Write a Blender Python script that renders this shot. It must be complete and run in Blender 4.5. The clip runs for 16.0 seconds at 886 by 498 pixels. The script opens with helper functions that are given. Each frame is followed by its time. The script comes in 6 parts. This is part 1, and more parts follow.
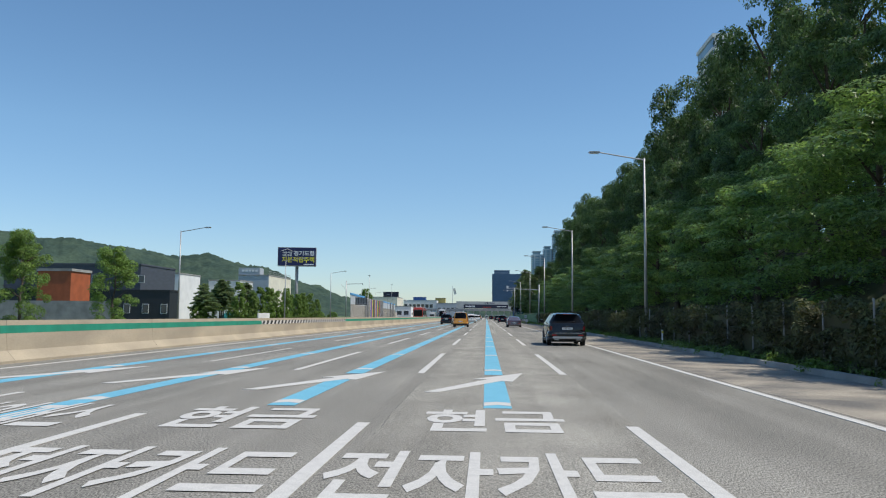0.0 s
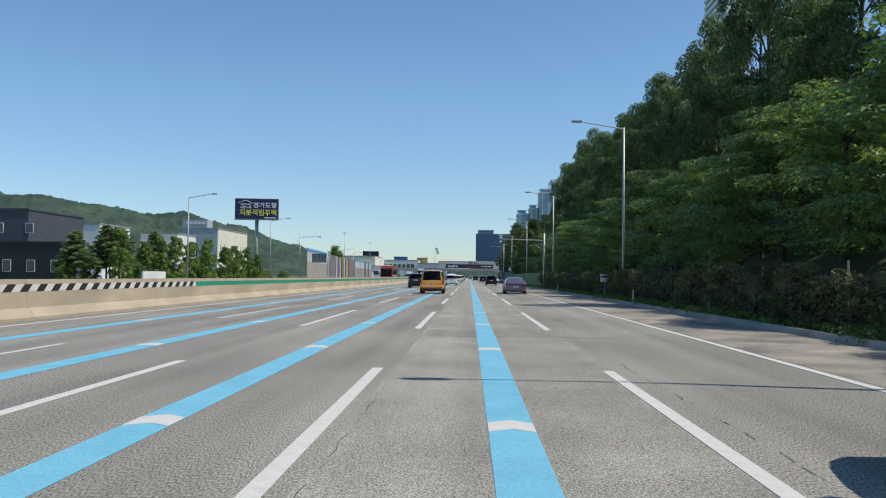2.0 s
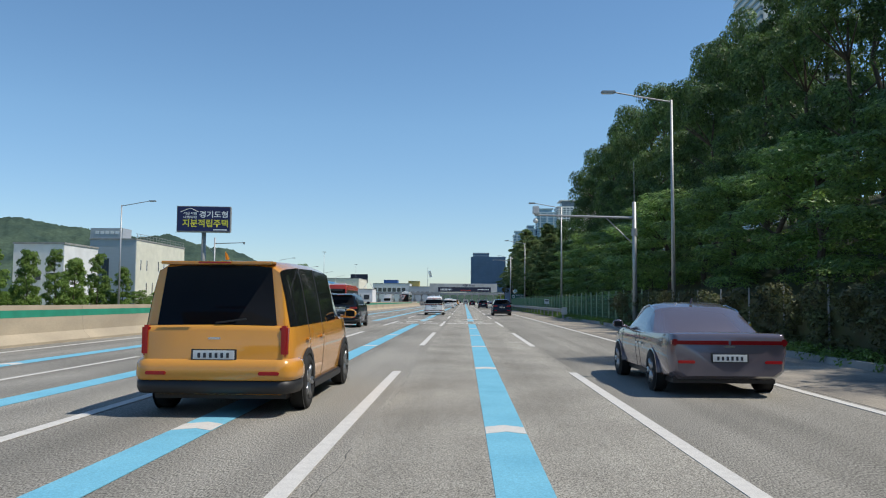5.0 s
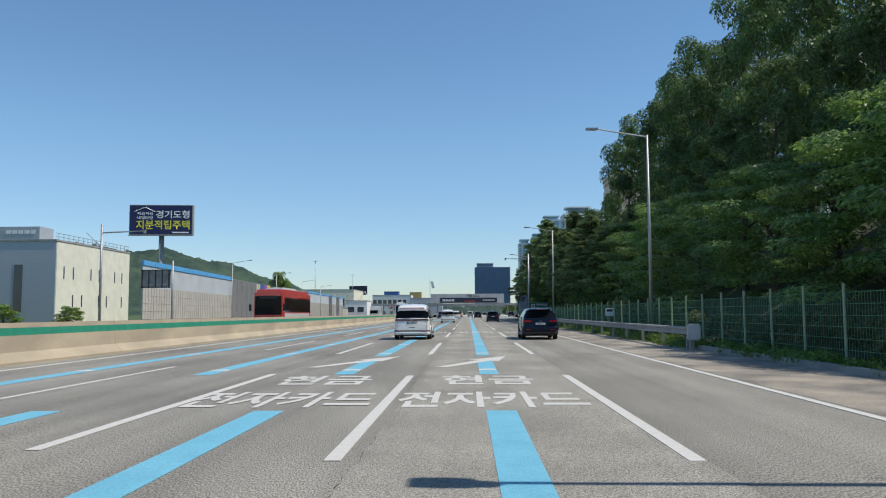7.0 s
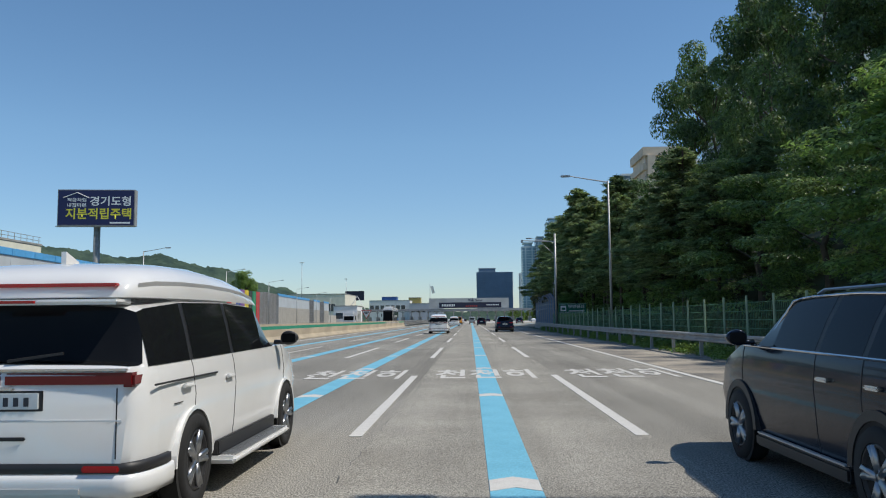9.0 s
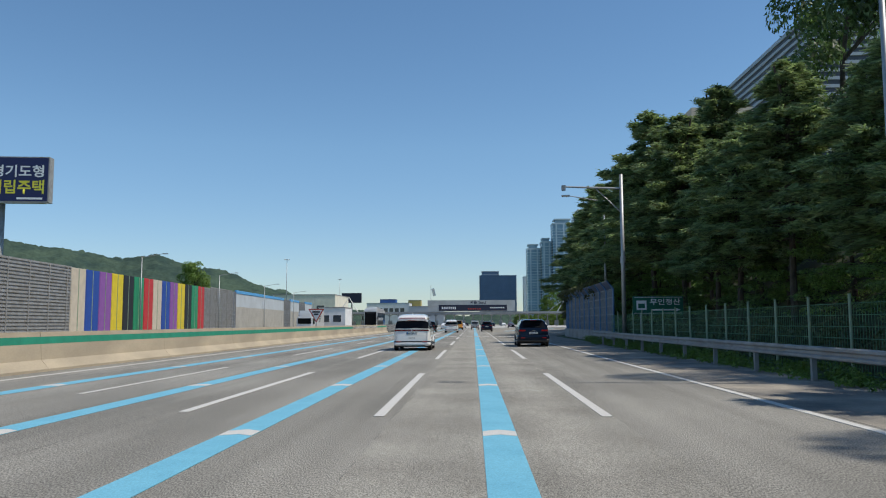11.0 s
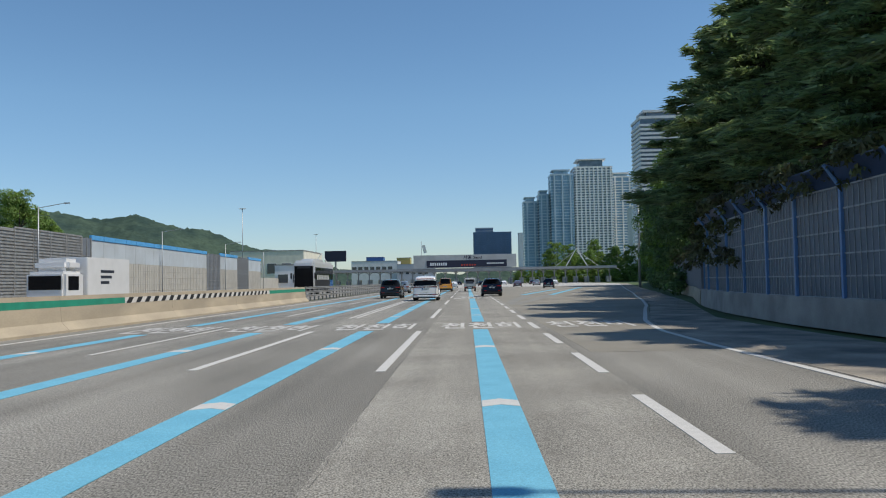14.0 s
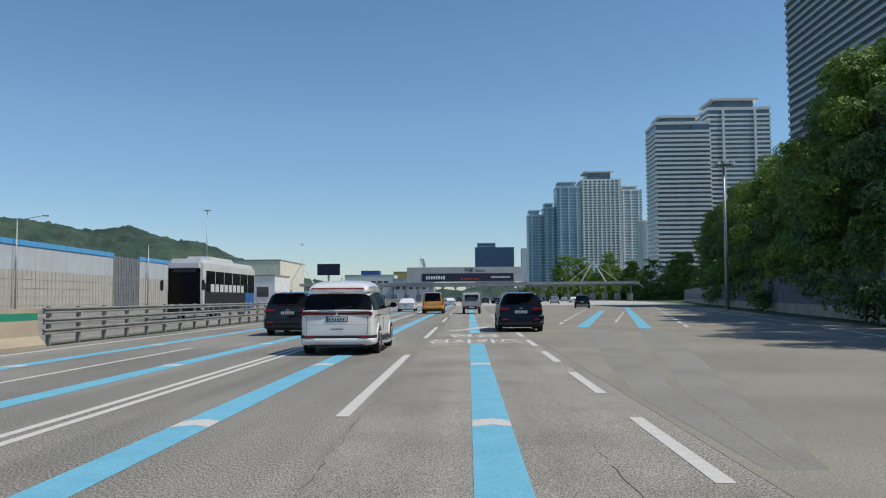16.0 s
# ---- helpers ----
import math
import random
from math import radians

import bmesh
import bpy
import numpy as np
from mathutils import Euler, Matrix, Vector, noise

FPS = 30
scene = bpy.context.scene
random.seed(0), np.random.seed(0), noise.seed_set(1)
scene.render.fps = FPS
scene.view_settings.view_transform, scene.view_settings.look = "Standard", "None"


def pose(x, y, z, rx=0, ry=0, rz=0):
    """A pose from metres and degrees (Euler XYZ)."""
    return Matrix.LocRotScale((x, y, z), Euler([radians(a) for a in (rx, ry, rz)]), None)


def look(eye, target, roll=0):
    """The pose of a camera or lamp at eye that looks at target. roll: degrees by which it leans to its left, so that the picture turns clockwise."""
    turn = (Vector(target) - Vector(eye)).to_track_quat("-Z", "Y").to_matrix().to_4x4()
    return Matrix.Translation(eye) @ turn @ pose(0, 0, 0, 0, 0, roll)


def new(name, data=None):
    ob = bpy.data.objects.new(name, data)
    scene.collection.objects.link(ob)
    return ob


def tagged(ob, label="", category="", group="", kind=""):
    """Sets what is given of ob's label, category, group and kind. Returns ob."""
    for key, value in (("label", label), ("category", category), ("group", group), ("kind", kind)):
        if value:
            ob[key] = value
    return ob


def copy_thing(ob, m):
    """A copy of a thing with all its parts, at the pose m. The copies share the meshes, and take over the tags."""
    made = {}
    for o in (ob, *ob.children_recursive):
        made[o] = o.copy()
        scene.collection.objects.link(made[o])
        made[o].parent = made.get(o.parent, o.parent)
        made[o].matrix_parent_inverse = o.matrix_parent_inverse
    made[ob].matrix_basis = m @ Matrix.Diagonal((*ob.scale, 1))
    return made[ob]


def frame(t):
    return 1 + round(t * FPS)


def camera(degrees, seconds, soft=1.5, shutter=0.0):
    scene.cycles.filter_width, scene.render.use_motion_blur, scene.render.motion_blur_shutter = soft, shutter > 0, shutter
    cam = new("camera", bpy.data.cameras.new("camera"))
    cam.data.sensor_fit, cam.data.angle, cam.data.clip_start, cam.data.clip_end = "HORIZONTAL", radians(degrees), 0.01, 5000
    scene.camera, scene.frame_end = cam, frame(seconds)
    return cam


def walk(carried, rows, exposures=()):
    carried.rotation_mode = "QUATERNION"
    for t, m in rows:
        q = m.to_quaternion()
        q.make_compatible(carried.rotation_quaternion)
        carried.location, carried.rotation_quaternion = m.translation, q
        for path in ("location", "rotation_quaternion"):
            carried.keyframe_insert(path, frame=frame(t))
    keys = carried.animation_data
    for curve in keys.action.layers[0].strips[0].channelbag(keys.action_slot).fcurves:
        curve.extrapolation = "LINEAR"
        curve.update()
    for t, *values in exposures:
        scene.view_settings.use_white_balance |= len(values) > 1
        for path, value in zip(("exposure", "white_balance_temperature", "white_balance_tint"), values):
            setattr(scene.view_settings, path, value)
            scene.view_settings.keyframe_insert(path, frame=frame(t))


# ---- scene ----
cam = camera(59.0, 16.0, soft=1.1)
PATH = [
    (0.0, 0.046, -20.18, 1.466, 94.888, -0.460, 3.147),
    (0.5, -0.032, -10.81, 1.474, 92.376, -0.581, 2.438),
    (1.0, -0.047, -1.07, 1.461, 92.008, -0.505, 2.161),
    (1.5, -0.124, 9.00, 1.472, 92.032, -0.489, 2.092),
    (2.0, -0.184, 18.17, 1.463, 92.016, -0.621, 1.938),
    (2.5, -0.179, 27.62, 1.478, 92.013, -0.501, 1.868),
    (3.0, -0.200, 36.80, 1.476, 92.165, -0.389, 1.683),
    (3.5, -0.225, 46.32, 1.473, 92.789, -0.509, 1.634),
    (6.0, -0.234, 92.77, 1.459, 94.155, -0.202, 1.630),
    (6.5, -0.210, 102.30, 1.460, 94.444, -0.014, 1.784),
    (7.0, -0.244, 112.09, 1.469, 94.667, 0.307, 1.869),
    (7.5, -0.231, 121.55, 1.473, 94.800, 0.489, 1.934),
    (8.0, -0.211, 131.22, 1.475, 94.924, 0.426, 1.960),
    (8.5, -0.185, 140.31, 1.479, 95.114, 0.431, 1.970),
    (9.0, -0.138, 149.94, 1.480, 95.109, 0.570, 2.011),
    (11.5, -0.094, 197.05, 1.483, 95.428, 0.160, 2.221),
    (12.0, -0.080, 206.97, 1.479, 95.175, 0.266, 2.297),
    (12.5, -0.113, 216.41, 1.486, 93.848, 0.746, 2.248),
    (13.0, -0.178, 225.61, 1.484, 92.439, 0.833, 2.083),
    (13.5, -0.203, 235.46, 1.487, 92.428, 0.722, 1.911),
    (14.0, -0.137, 245.91, 1.487, 92.387, 1.037, 1.775),
    (14.5, -0.107, 255.23, 1.493, 92.669, 0.924, 1.677),
    (15.0, -0.092, 265.82, 1.488, 92.878, 0.588, 1.707),
    (15.5, -0.071, 276.22, 1.488, 93.269, 0.594, 1.813),
    (16.0, -0.020, 287.14, 1.483, 93.559, 0.428, 1.862),
]
walk(cam, [(t, pose(x, y, z, rx, ry, rz)) for t, x, y, z, rx, ry, rz in PATH],
     exposures=((0.0, 0.15), (6.5, 0.18), (9.0, 0.05), (13.0, 0.02), (16.0, -0.05)))

# ---- world and sun ----
SUN_TO = Vector((7.4, -1.05, 11.5)).normalized()
world = bpy.data.worlds.new("world")
scene.world = world
world.use_nodes = True
wn = world.node_tree
wn.nodes.clear()
sky = wn.nodes.new("ShaderNodeTexSky")
sky.sky_type = "NISHITA"
sky.sun_disc = False
sky.sun_elevation = math.asin(SUN_TO.z)
sky.sun_rotation = math.atan2(SUN_TO.x, SUN_TO.y)
sky.air_density, sky.dust_density, sky.ozone_density, sky.altitude = 1.0, 0.25, 1.2, 500
bg = wn.nodes.new("ShaderNodeBackground")
bg.inputs["Strength"].default_value = 0.117
wo = wn.nodes.new("ShaderNodeOutputWorld")
vivid = wn.nodes.new("ShaderNodeMix")
vivid.data_type, vivid.blend_type = "RGBA", "MULTIPLY"
vivid.inputs[0].default_value = 1.0
vivid.inputs[7].default_value = (0.94, 1.035, 1.06, 1)
wn.links.new(sky.outputs[0], vivid.inputs[6])
deep = wn.nodes.new("ShaderNodeHueSaturation")
deep.inputs["Saturation"].default_value = 1.10
wn.links.new(vivid.outputs[2], deep.inputs["Color"])
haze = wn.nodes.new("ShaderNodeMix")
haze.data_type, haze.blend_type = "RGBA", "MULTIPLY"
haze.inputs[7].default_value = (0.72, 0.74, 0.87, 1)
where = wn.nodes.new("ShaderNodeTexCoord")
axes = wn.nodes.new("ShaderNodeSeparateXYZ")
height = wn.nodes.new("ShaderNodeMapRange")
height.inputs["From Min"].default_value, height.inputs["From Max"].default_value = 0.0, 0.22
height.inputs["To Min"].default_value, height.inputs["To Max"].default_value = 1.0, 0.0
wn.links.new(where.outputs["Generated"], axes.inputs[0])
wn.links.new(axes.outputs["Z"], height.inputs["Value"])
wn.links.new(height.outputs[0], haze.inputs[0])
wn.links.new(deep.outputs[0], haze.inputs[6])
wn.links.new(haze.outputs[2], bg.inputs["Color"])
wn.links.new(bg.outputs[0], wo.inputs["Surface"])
sun = new("sun", bpy.data.lights.new("sun", "SUN"))
sun.data.energy, sun.data.angle, sun.data.color = 3.6, radians(0.55), (1.0, 0.94, 0.84)
sun.matrix_world = look((0, 0, 80), Vector((0, 0, 80)) - SUN_TO)


# ---- materials ----
def material(name, base, rough=0.6, metal=0.0, var=0.12, scale=3.0, fine=60.0, bump=0.0, tint=None, rand=0.0, island=0.0,
             spec=0.5, clear=0.0, through_light=0.0, coords="Object", stretch=None, contrast=(0.35, 0.65), streak=0.0):
    """A surface with a coarse mottle and a fine grain; tint is a second colour that the coarse mottle leads to."""
    m = bpy.data.materials.new(name)
    m.use_nodes = True
    nt = m.node_tree
    b = nt.nodes["Principled BSDF"]
    b.inputs["Roughness"].default_value, b.inputs["Metallic"].default_value = rough, metal
    b.inputs["Specular IOR Level"].default_value = spec
    b.inputs["Coat Weight"].default_value = clear
    b.inputs["Coat Roughness"].default_value = 0.05
    tc = nt.nodes.new("ShaderNodeTexCoord")
    src = tc.outputs[coords]
    if stretch:
        mp = nt.nodes.new("ShaderNodeMapping")
        mp.inputs["Scale"].default_value = stretch
        nt.links.new(src, mp.inputs["Vector"])
        src = mp.outputs[0]

    def tex(s, detail):
        n = nt.nodes.new("ShaderNodeTexNoise")
        n.inputs["Scale"].default_value, n.inputs["Detail"].default_value = s, detail
        nt.links.new(src, n.inputs["Vector"])
        return n
    big, small = tex(scale, 5), tex(fine, 3)
    ramp = nt.nodes.new("ShaderNodeMapRange")
    ramp.inputs["From Min"].default_value, ramp.inputs["From Max"].default_value = contrast
    nt.links.new(big.outputs["Fac"], ramp.inputs["Value"])
    mix = nt.nodes.new("ShaderNodeMix")
    mix.data_type = "RGBA"
    t = tint or tuple(v * (1 - 2 * var) for v in base)
    mix.inputs[6].default_value, mix.inputs[7].default_value = (*base, 1), (*t, 1)
    nt.links.new(ramp.outputs[0], mix.inputs[0])
    hsv = nt.nodes.new("ShaderNodeHueSaturation")
    nt.links.new(mix.outputs[2], hsv.inputs["Color"])
    val = nt.nodes.new("ShaderNodeMapRange")
    val.inputs["To Min"].default_value, val.inputs["To Max"].default_value = 1 - var, 1 + var
    nt.links.new(small.outputs["Fac"], val.inputs["Value"])
    out = val.outputs[0]
    for amount, node, socket in ((rand, "ShaderNodeObjectInfo", "Random"), (island, "ShaderNodeNewGeometry", "Random Per Island")):
        if amount:
            oi = nt.nodes.new(node)
            r = nt.nodes.new("ShaderNodeMapRange")
            r.inputs["To Min"].default_value, r.inputs["To Max"].default_value = 1 - amount, 1 + amount
            nt.links.new(oi.outputs[socket], r.inputs["Value"])
            mu = nt.nodes.new("ShaderNodeMath")
            mu.operation = "MULTIPLY"
            nt.links.new(out, mu.inputs[0])
            nt.links.new(r.outputs[0], mu.inputs[1])
            out = mu.outputs[0]
    if streak:
        mp2 = nt.nodes.new("ShaderNodeMapping")
        mp2.inputs["Scale"].default_value = (1.0, 0.012, 1.0)
        nt.links.new(tc.outputs[coords], mp2.inputs["Vector"])
        band = nt.nodes.new("ShaderNodeTexNoise")
        band.inputs["Scale"].default_value, band.inputs["Detail"].default_value = 1.3, 3
        nt.links.new(mp2.outputs[0], band.inputs["Vector"])
        r = nt.nodes.new("ShaderNodeMapRange")
        r.inputs["From Min"].default_value, r.inputs["From Max"].default_value = 0.35, 0.65
        r.inputs["To Min"].default_value, r.inputs["To Max"].default_value = 1 - streak, 1 + streak
        nt.links.new(band.outputs["Fac"], r.inputs["Value"])
        mu = nt.nodes.new("ShaderNodeMath")
        mu.operation = "MULTIPLY"
        nt.links.new(out, mu.inputs[0])
        nt.links.new(r.outputs[0], mu.inputs[1])
        out = mu.outputs[0]
    nt.links.new(out, hsv.inputs["Value"])
    nt.links.new(hsv.outputs[0], b.inputs["Base Color"])
    if bump:
        bp = nt.nodes.new("ShaderNodeBump")
        bp.inputs["Strength"].default_value, bp.inputs["Distance"].default_value = bump, 0.02
        nt.links.new(small.outputs["Fac"], bp.inputs["Height"])
        nt.links.new(bp.outputs[0], b.inputs["Normal"])
    if through_light:
        tr = nt.nodes.new("ShaderNodeBsdfTranslucent")
        glow = nt.nodes.new("ShaderNodeMix")
        glow.data_type, glow.blend_type = "RGBA", "MULTIPLY"
        glow.inputs[0].default_value, glow.inputs[7].default_value = 1.0, (1.25, 1.3, 0.85, 1)
        nt.links.new(hsv.outputs[0], glow.inputs[6])
        nt.links.new(glow.outputs[2], tr.inputs["Color"])
        ms = nt.nodes.new("ShaderNodeMixShader")
        ms.inputs[0].default_value = through_light
        nt.links.new(b.outputs[0], ms.inputs[1])
        nt.links.new(tr.outputs[0], ms.inputs[2])
        nt.links.new(ms.outputs[0], nt.nodes["Material Output"].inputs["Surface"])
    return m


ASPHALT = material("asphalt", (0.292, 0.276, 0.241), 0.92, var=1.85, scale=0.35, fine=68, bump=0.5, streak=0.13, tint=(0.208, 0.197, 0.172), spec=0.25, coords="Object", stretch=(1, 0.35, 1))
ASPHALT_OLD = material("asphalt_worn", (0.338, 0.320, 0.278), 0.93, var=1.9, scale=0.5, fine=64, bump=0.55, streak=0.10, tint=(0.258, 0.243, 0.211), spec=0.2)
SHOULDER = material("shoulder_asphalt", (0.39, 0.345, 0.28), 0.95, var=0.9, scale=0.6, fine=55, bump=0.4, tint=(0.17, 0.16, 0.145), spec=0.2)
APRON = material("apron_concrete", (0.50, 0.48, 0.44), 0.9, var=1.0, scale=0.15, fine=60, tint=(0.40, 0.385, 0.35), spec=0.2, bump=0.3)
SEAL = material("crack_seal", (0.10, 0.10, 0.095), 0.8, var=0.2, scale=2, fine=30)
WHITE_PAINT = material("road_paint_white", (0.61, 0.59, 0.55), 0.8, var=0.3, scale=7.0, fine=70, tint=(0.53, 0.512, 0.478), bump=0.2, contrast=(0.45, 0.75))
BLUE_PAINT = material("road_paint_blue", (0.168, 0.46, 0.60), 0.85, var=0.4, scale=1.6, fine=60, tint=(0.135, 0.40, 0.54), bump=0.2, contrast=(0.4, 0.75))
CONCRETE = material("concrete", (0.475, 0.40, 0.29), 0.9, var=0.1, scale=0.9, fine=20, tint=(0.36, 0.305, 0.225), bump=0.15, stretch=(1, 0.4, 1))
CONCRETE_GREY = material("concrete_grey", (0.36, 0.35, 0.33), 0.9, var=0.12, scale=0.8, fine=18, tint=(0.24, 0.235, 0.22), bump=0.15)
GREEN_STRIPE = material("green_paint", (0.02, 0.27, 0.17), 0.7, var=0.1, scale=2, fine=20)
BLACK_PAINT = material("black_paint", (0.02, 0.02, 0.02), 0.6, var=0.1)
STEEL = material("galvanised_steel", (0.42, 0.43, 0.43), 0.5, 0.6, var=0.08, scale=2, fine=30)
STEEL_DULL = material("weathered_steel", (0.36, 0.36, 0.35), 0.65, 0.3, var=0.12, scale=1.5, fine=25, tint=(0.27, 0.26, 0.24))
PANEL_PALE = material("pale_paint", (0.58, 0.59, 0.58), 0.6, var=0.08, scale=2, fine=30)
FENCE_GREEN = material("fence_green", (0.15, 0.33, 0.17), 0.6, var=0.15, scale=2, fine=30)
FENCE_PALE = material("fence_post_paint", (0.34, 0.44, 0.29), 0.6, var=0.1, scale=2, fine=30)
LEAF = material("leaf", (0.13, 0.205, 0.075), 0.5, var=0.2, scale=0.5, fine=7, tint=(0.065, 0.11, 0.042), rand=0.2, island=0.5, through_light=0.42, spec=0.4)
LEAF_LIGHT = material("leaf_light", (0.18, 0.27, 0.055), 0.5, var=0.2, scale=0.5, fine=7, tint=(0.12, 0.20, 0.04), rand=0.15, island=0.4, through_light=0.28, spec=0.3)
NEEDLE = material("needle", (0.24, 0.30, 0.16), 0.55, var=0.2, scale=0.6, fine=8, tint=(0.16, 0.22, 0.115), rand=0.15, island=0.45, through_light=0.5, spec=0.25)
# Lighter copy of LEAF: sunlight on the bank's foot is in its colour.
SHRUB_SUNLIT = material("sunlit_shrub_leaf", (0.245, 0.345, 0.118), 0.45, var=0.2, scale=0.5, fine=7, tint=(0.135, 0.22, 0.072), rand=0.2, island=0.45, through_light=0.45, spec=0.5)
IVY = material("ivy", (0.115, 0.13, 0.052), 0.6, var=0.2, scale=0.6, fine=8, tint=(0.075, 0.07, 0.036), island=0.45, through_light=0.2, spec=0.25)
BARK = material("bark", (0.11, 0.085, 0.06), 0.9, var=0.25, scale=3, fine=25, bump=0.5)
SOIL = material("wooded_soil", (0.055, 0.06, 0.025), 0.95, var=0.3, scale=0.4, fine=6, tint=(0.03, 0.045, 0.015), bump=0.4)
GRASS = material("rough_grass", (0.09, 0.125, 0.035), 0.95, var=0.3, scale=0.25, fine=5, tint=(0.05, 0.085, 0.022), bump=0.4)
# Greyed and blued so that the colour holds the distance haze.
HILL = material("hazed_far_woods", (0.066, 0.098, 0.068), 0.95, var=0.45, scale=0.02, fine=0.14, tint=(0.036, 0.06, 0.05), island=0.2, spec=0.05)
RUBBER = material("tyre_rubber", (0.018, 0.018, 0.018), 0.85, var=0.15)
GLASS_DARK = material("tinted_glass", (0.010, 0.011, 0.013), 0.05, var=0.05, spec=0.11)
CHROME = material("chrome", (0.62, 0.63, 0.65), 0.15, 1.0, var=0.03)
ALLOY = material("alloy", (0.42, 0.43, 0.45), 0.3, 0.9, var=0.05)
SKID = material("silver_trim", (0.55, 0.55, 0.55), 0.35, 0.35, var=0.05)
PLASTIC = material("black_plastic", (0.022, 0.022, 0.024), 0.5, var=0.1)
RED_LENS = material("red_lens", (0.42, 0.012, 0.014), 0.12, var=0.05)
RED_DARK = material("dark_red_lens", (0.16, 0.006, 0.009), 0.12, var=0.05)
PLATE_WHITE = material("plate_white", (0.72, 0.74, 0.74), 0.4, var=0.04)
DARK_MARK = material("dark_mark", (0.03, 0.035, 0.05), 0.5, var=0.05)


def paint(name, rgb, metal=0.25, spec=0.5, clear=0.8):
    return material(name, rgb, 0.22, metal, var=0.03, scale=1.5, fine=200, clear=clear, spec=spec)


PAINT_WHITE = paint("car_white", (0.82, 0.82, 0.81), 0.0)
PAINT_GREY = paint("car_grey", (0.012, 0.0145, 0.018), 0.2, 0.2, 0.6)
PAINT_NAVY = paint("car_navy", (0.006, 0.012, 0.026), 0.2, 0.1, 0.32)
PAINT_ORANGE = paint("car_orange", (0.66, 0.30, 0.045), 0.0)
PAINT_MAUVE = paint("car_mauve_grey", (0.16, 0.14, 0.17), 0.4)
PAINT_SILVER = paint("car_silver", (0.45, 0.46, 0.47), 0.5)
PAINT_RED = paint("bus_red", (0.64, 0.06, 0.055), 0.0)
PAINT_BLUE = paint("bus_blue", (0.03, 0.16, 0.5), 0.0)


# ---- mesh helpers ----
def part(name, bm, mat, parent=None, label="", smooth=False):
    me = bpy.data.meshes.new(name)
    bm.to_mesh(me)
    bm.free()
    if smooth:
        for p in me.polygons:
            p.use_smooth = True
    for mm in (mat if isinstance(mat, (list, tuple)) else (mat,)):
        me.materials.append(mm)
    ob = new(name, me)
    if parent:
        ob.parent = parent
    if label:
        tagged(ob, label)
    return ob


def thing(name, x, y, z, label, category, group="", rz=0.0, kind=""):
    e = new(name)
    e.matrix_basis = pose(x, y, z, 0, 0, rz)
    e.empty_display_size = 0.3
    return tagged(e, label, category, group, kind)


def box(bm, x0, x1, y0, y1, z0, z1):
    v = [bm.verts.new(p) for p in ((x0, y0, z0), (x1, y0, z0), (x1, y1, z0), (x0, y1, z0), (x0, y0, z1), (x1, y0, z1), (x1, y1, z1), (x0, y1, z1))]
    for f in ((3, 2, 1, 0), (4, 5, 6, 7), (0, 1, 5, 4), (1, 2, 6, 5), (2, 3, 7, 6), (3, 0, 4, 7)):
        bm.faces.new([v[i] for i in f])
    return v


def boxed(x0, x1, y0, y1, z0, z1, bevel=0.0):
    bm = bmesh.new()
    box(bm, x0, x1, y0, y1, z0, z1)
    if bevel:
        bmesh.ops.bevel(bm, geom=bm.edges[:], offset=bevel, segments=2, affect="EDGES")
    return bm


def tube(bm, a, b, r0, r1=None, n=10):
    r1 = r0 if r1 is None else r1
    a, b = Vector(a), Vector(b)
    q = (b - a).to_track_quat("Z", "Y")
    rings = []
    for p, r in ((a, r0), (b, r1)):
        rings.append([bm.verts.new(p + q @ Vector((r * math.cos(2 * math.pi * k / n), r * math.sin(2 * math.pi * k / n), 0))) for k in range(n)])
    for k in range(n):
        bm.faces.new((rings[0][k], rings[0][(k + 1) % n], rings[1][(k + 1) % n], rings[1][k]))
    bm.faces.new(rings[0][::-1])
    bm.faces.new(rings[1])


def tubed(*spans, n=10):
    bm = bmesh.new()
    for s in spans:
        tube(bm, *s, n=n)
    return bm


def sweep(profile, path):
    """A closed profile of (across, up) pairs, carried along a path of (x, y, z) with upright sections."""
    bm = bmesh.new()
    rings = []
    for i, p in enumerate(path):
        a, b = path[max(i - 1, 0)], path[min(i + 1, len(path) - 1)]
        d = Vector((b[0] - a[0], b[1] - a[1], 0)).normalized()
        side = Vector((d.y, -d.x, 0))
        rings.append([bm.verts.new(Vector(p) + side * u + Vector((0, 0, w))) for u, w in profile])
    n = len(profile)
    for r0, r1 in zip(rings, rings[1:]):
        for k in range(n):
            bm.faces.new((r0[k], r0[(k + 1) % n], r1[(k + 1) % n], r1[k]))
    bm.faces.new(rings[0][::-1])
    bm.faces.new(rings[-1])
    bmesh.ops.recalc_face_normals(bm, faces=bm.faces)
    return bm


def plate(bm, pts, z0, z1):
    """A flat slab over a plan outline."""
    lo, hi = [bm.verts.new((x, y, z0)) for x, y in pts], [bm.verts.new((x, y, z1)) for x, y in pts]
    n = len(pts)
    bm.faces.new(hi)
    bm.faces.new(lo[::-1])
    for k in range(n):
        bm.faces.new((lo[k], lo[(k + 1) % n], hi[(k + 1) % n], hi[k]))


def raw(name, verts, faces, mat, parent=None, smooth=False):
    me = bpy.data.meshes.new(name)
    me.from_pydata(verts, [], faces)
    me.materials.append(mat)
    if smooth:
        me.shade_smooth()
    ob = new(name, me)
    if parent:
        ob.parent = parent
    return ob


# ---- ground ----
X_EDGE_L, X_LL, X_L, X_R, X_EDGE_R = -12.6, -5.0, -1.62, 2.0, 5.36
BLUES = (-10.3, -6.7, -3.27, 0.235)


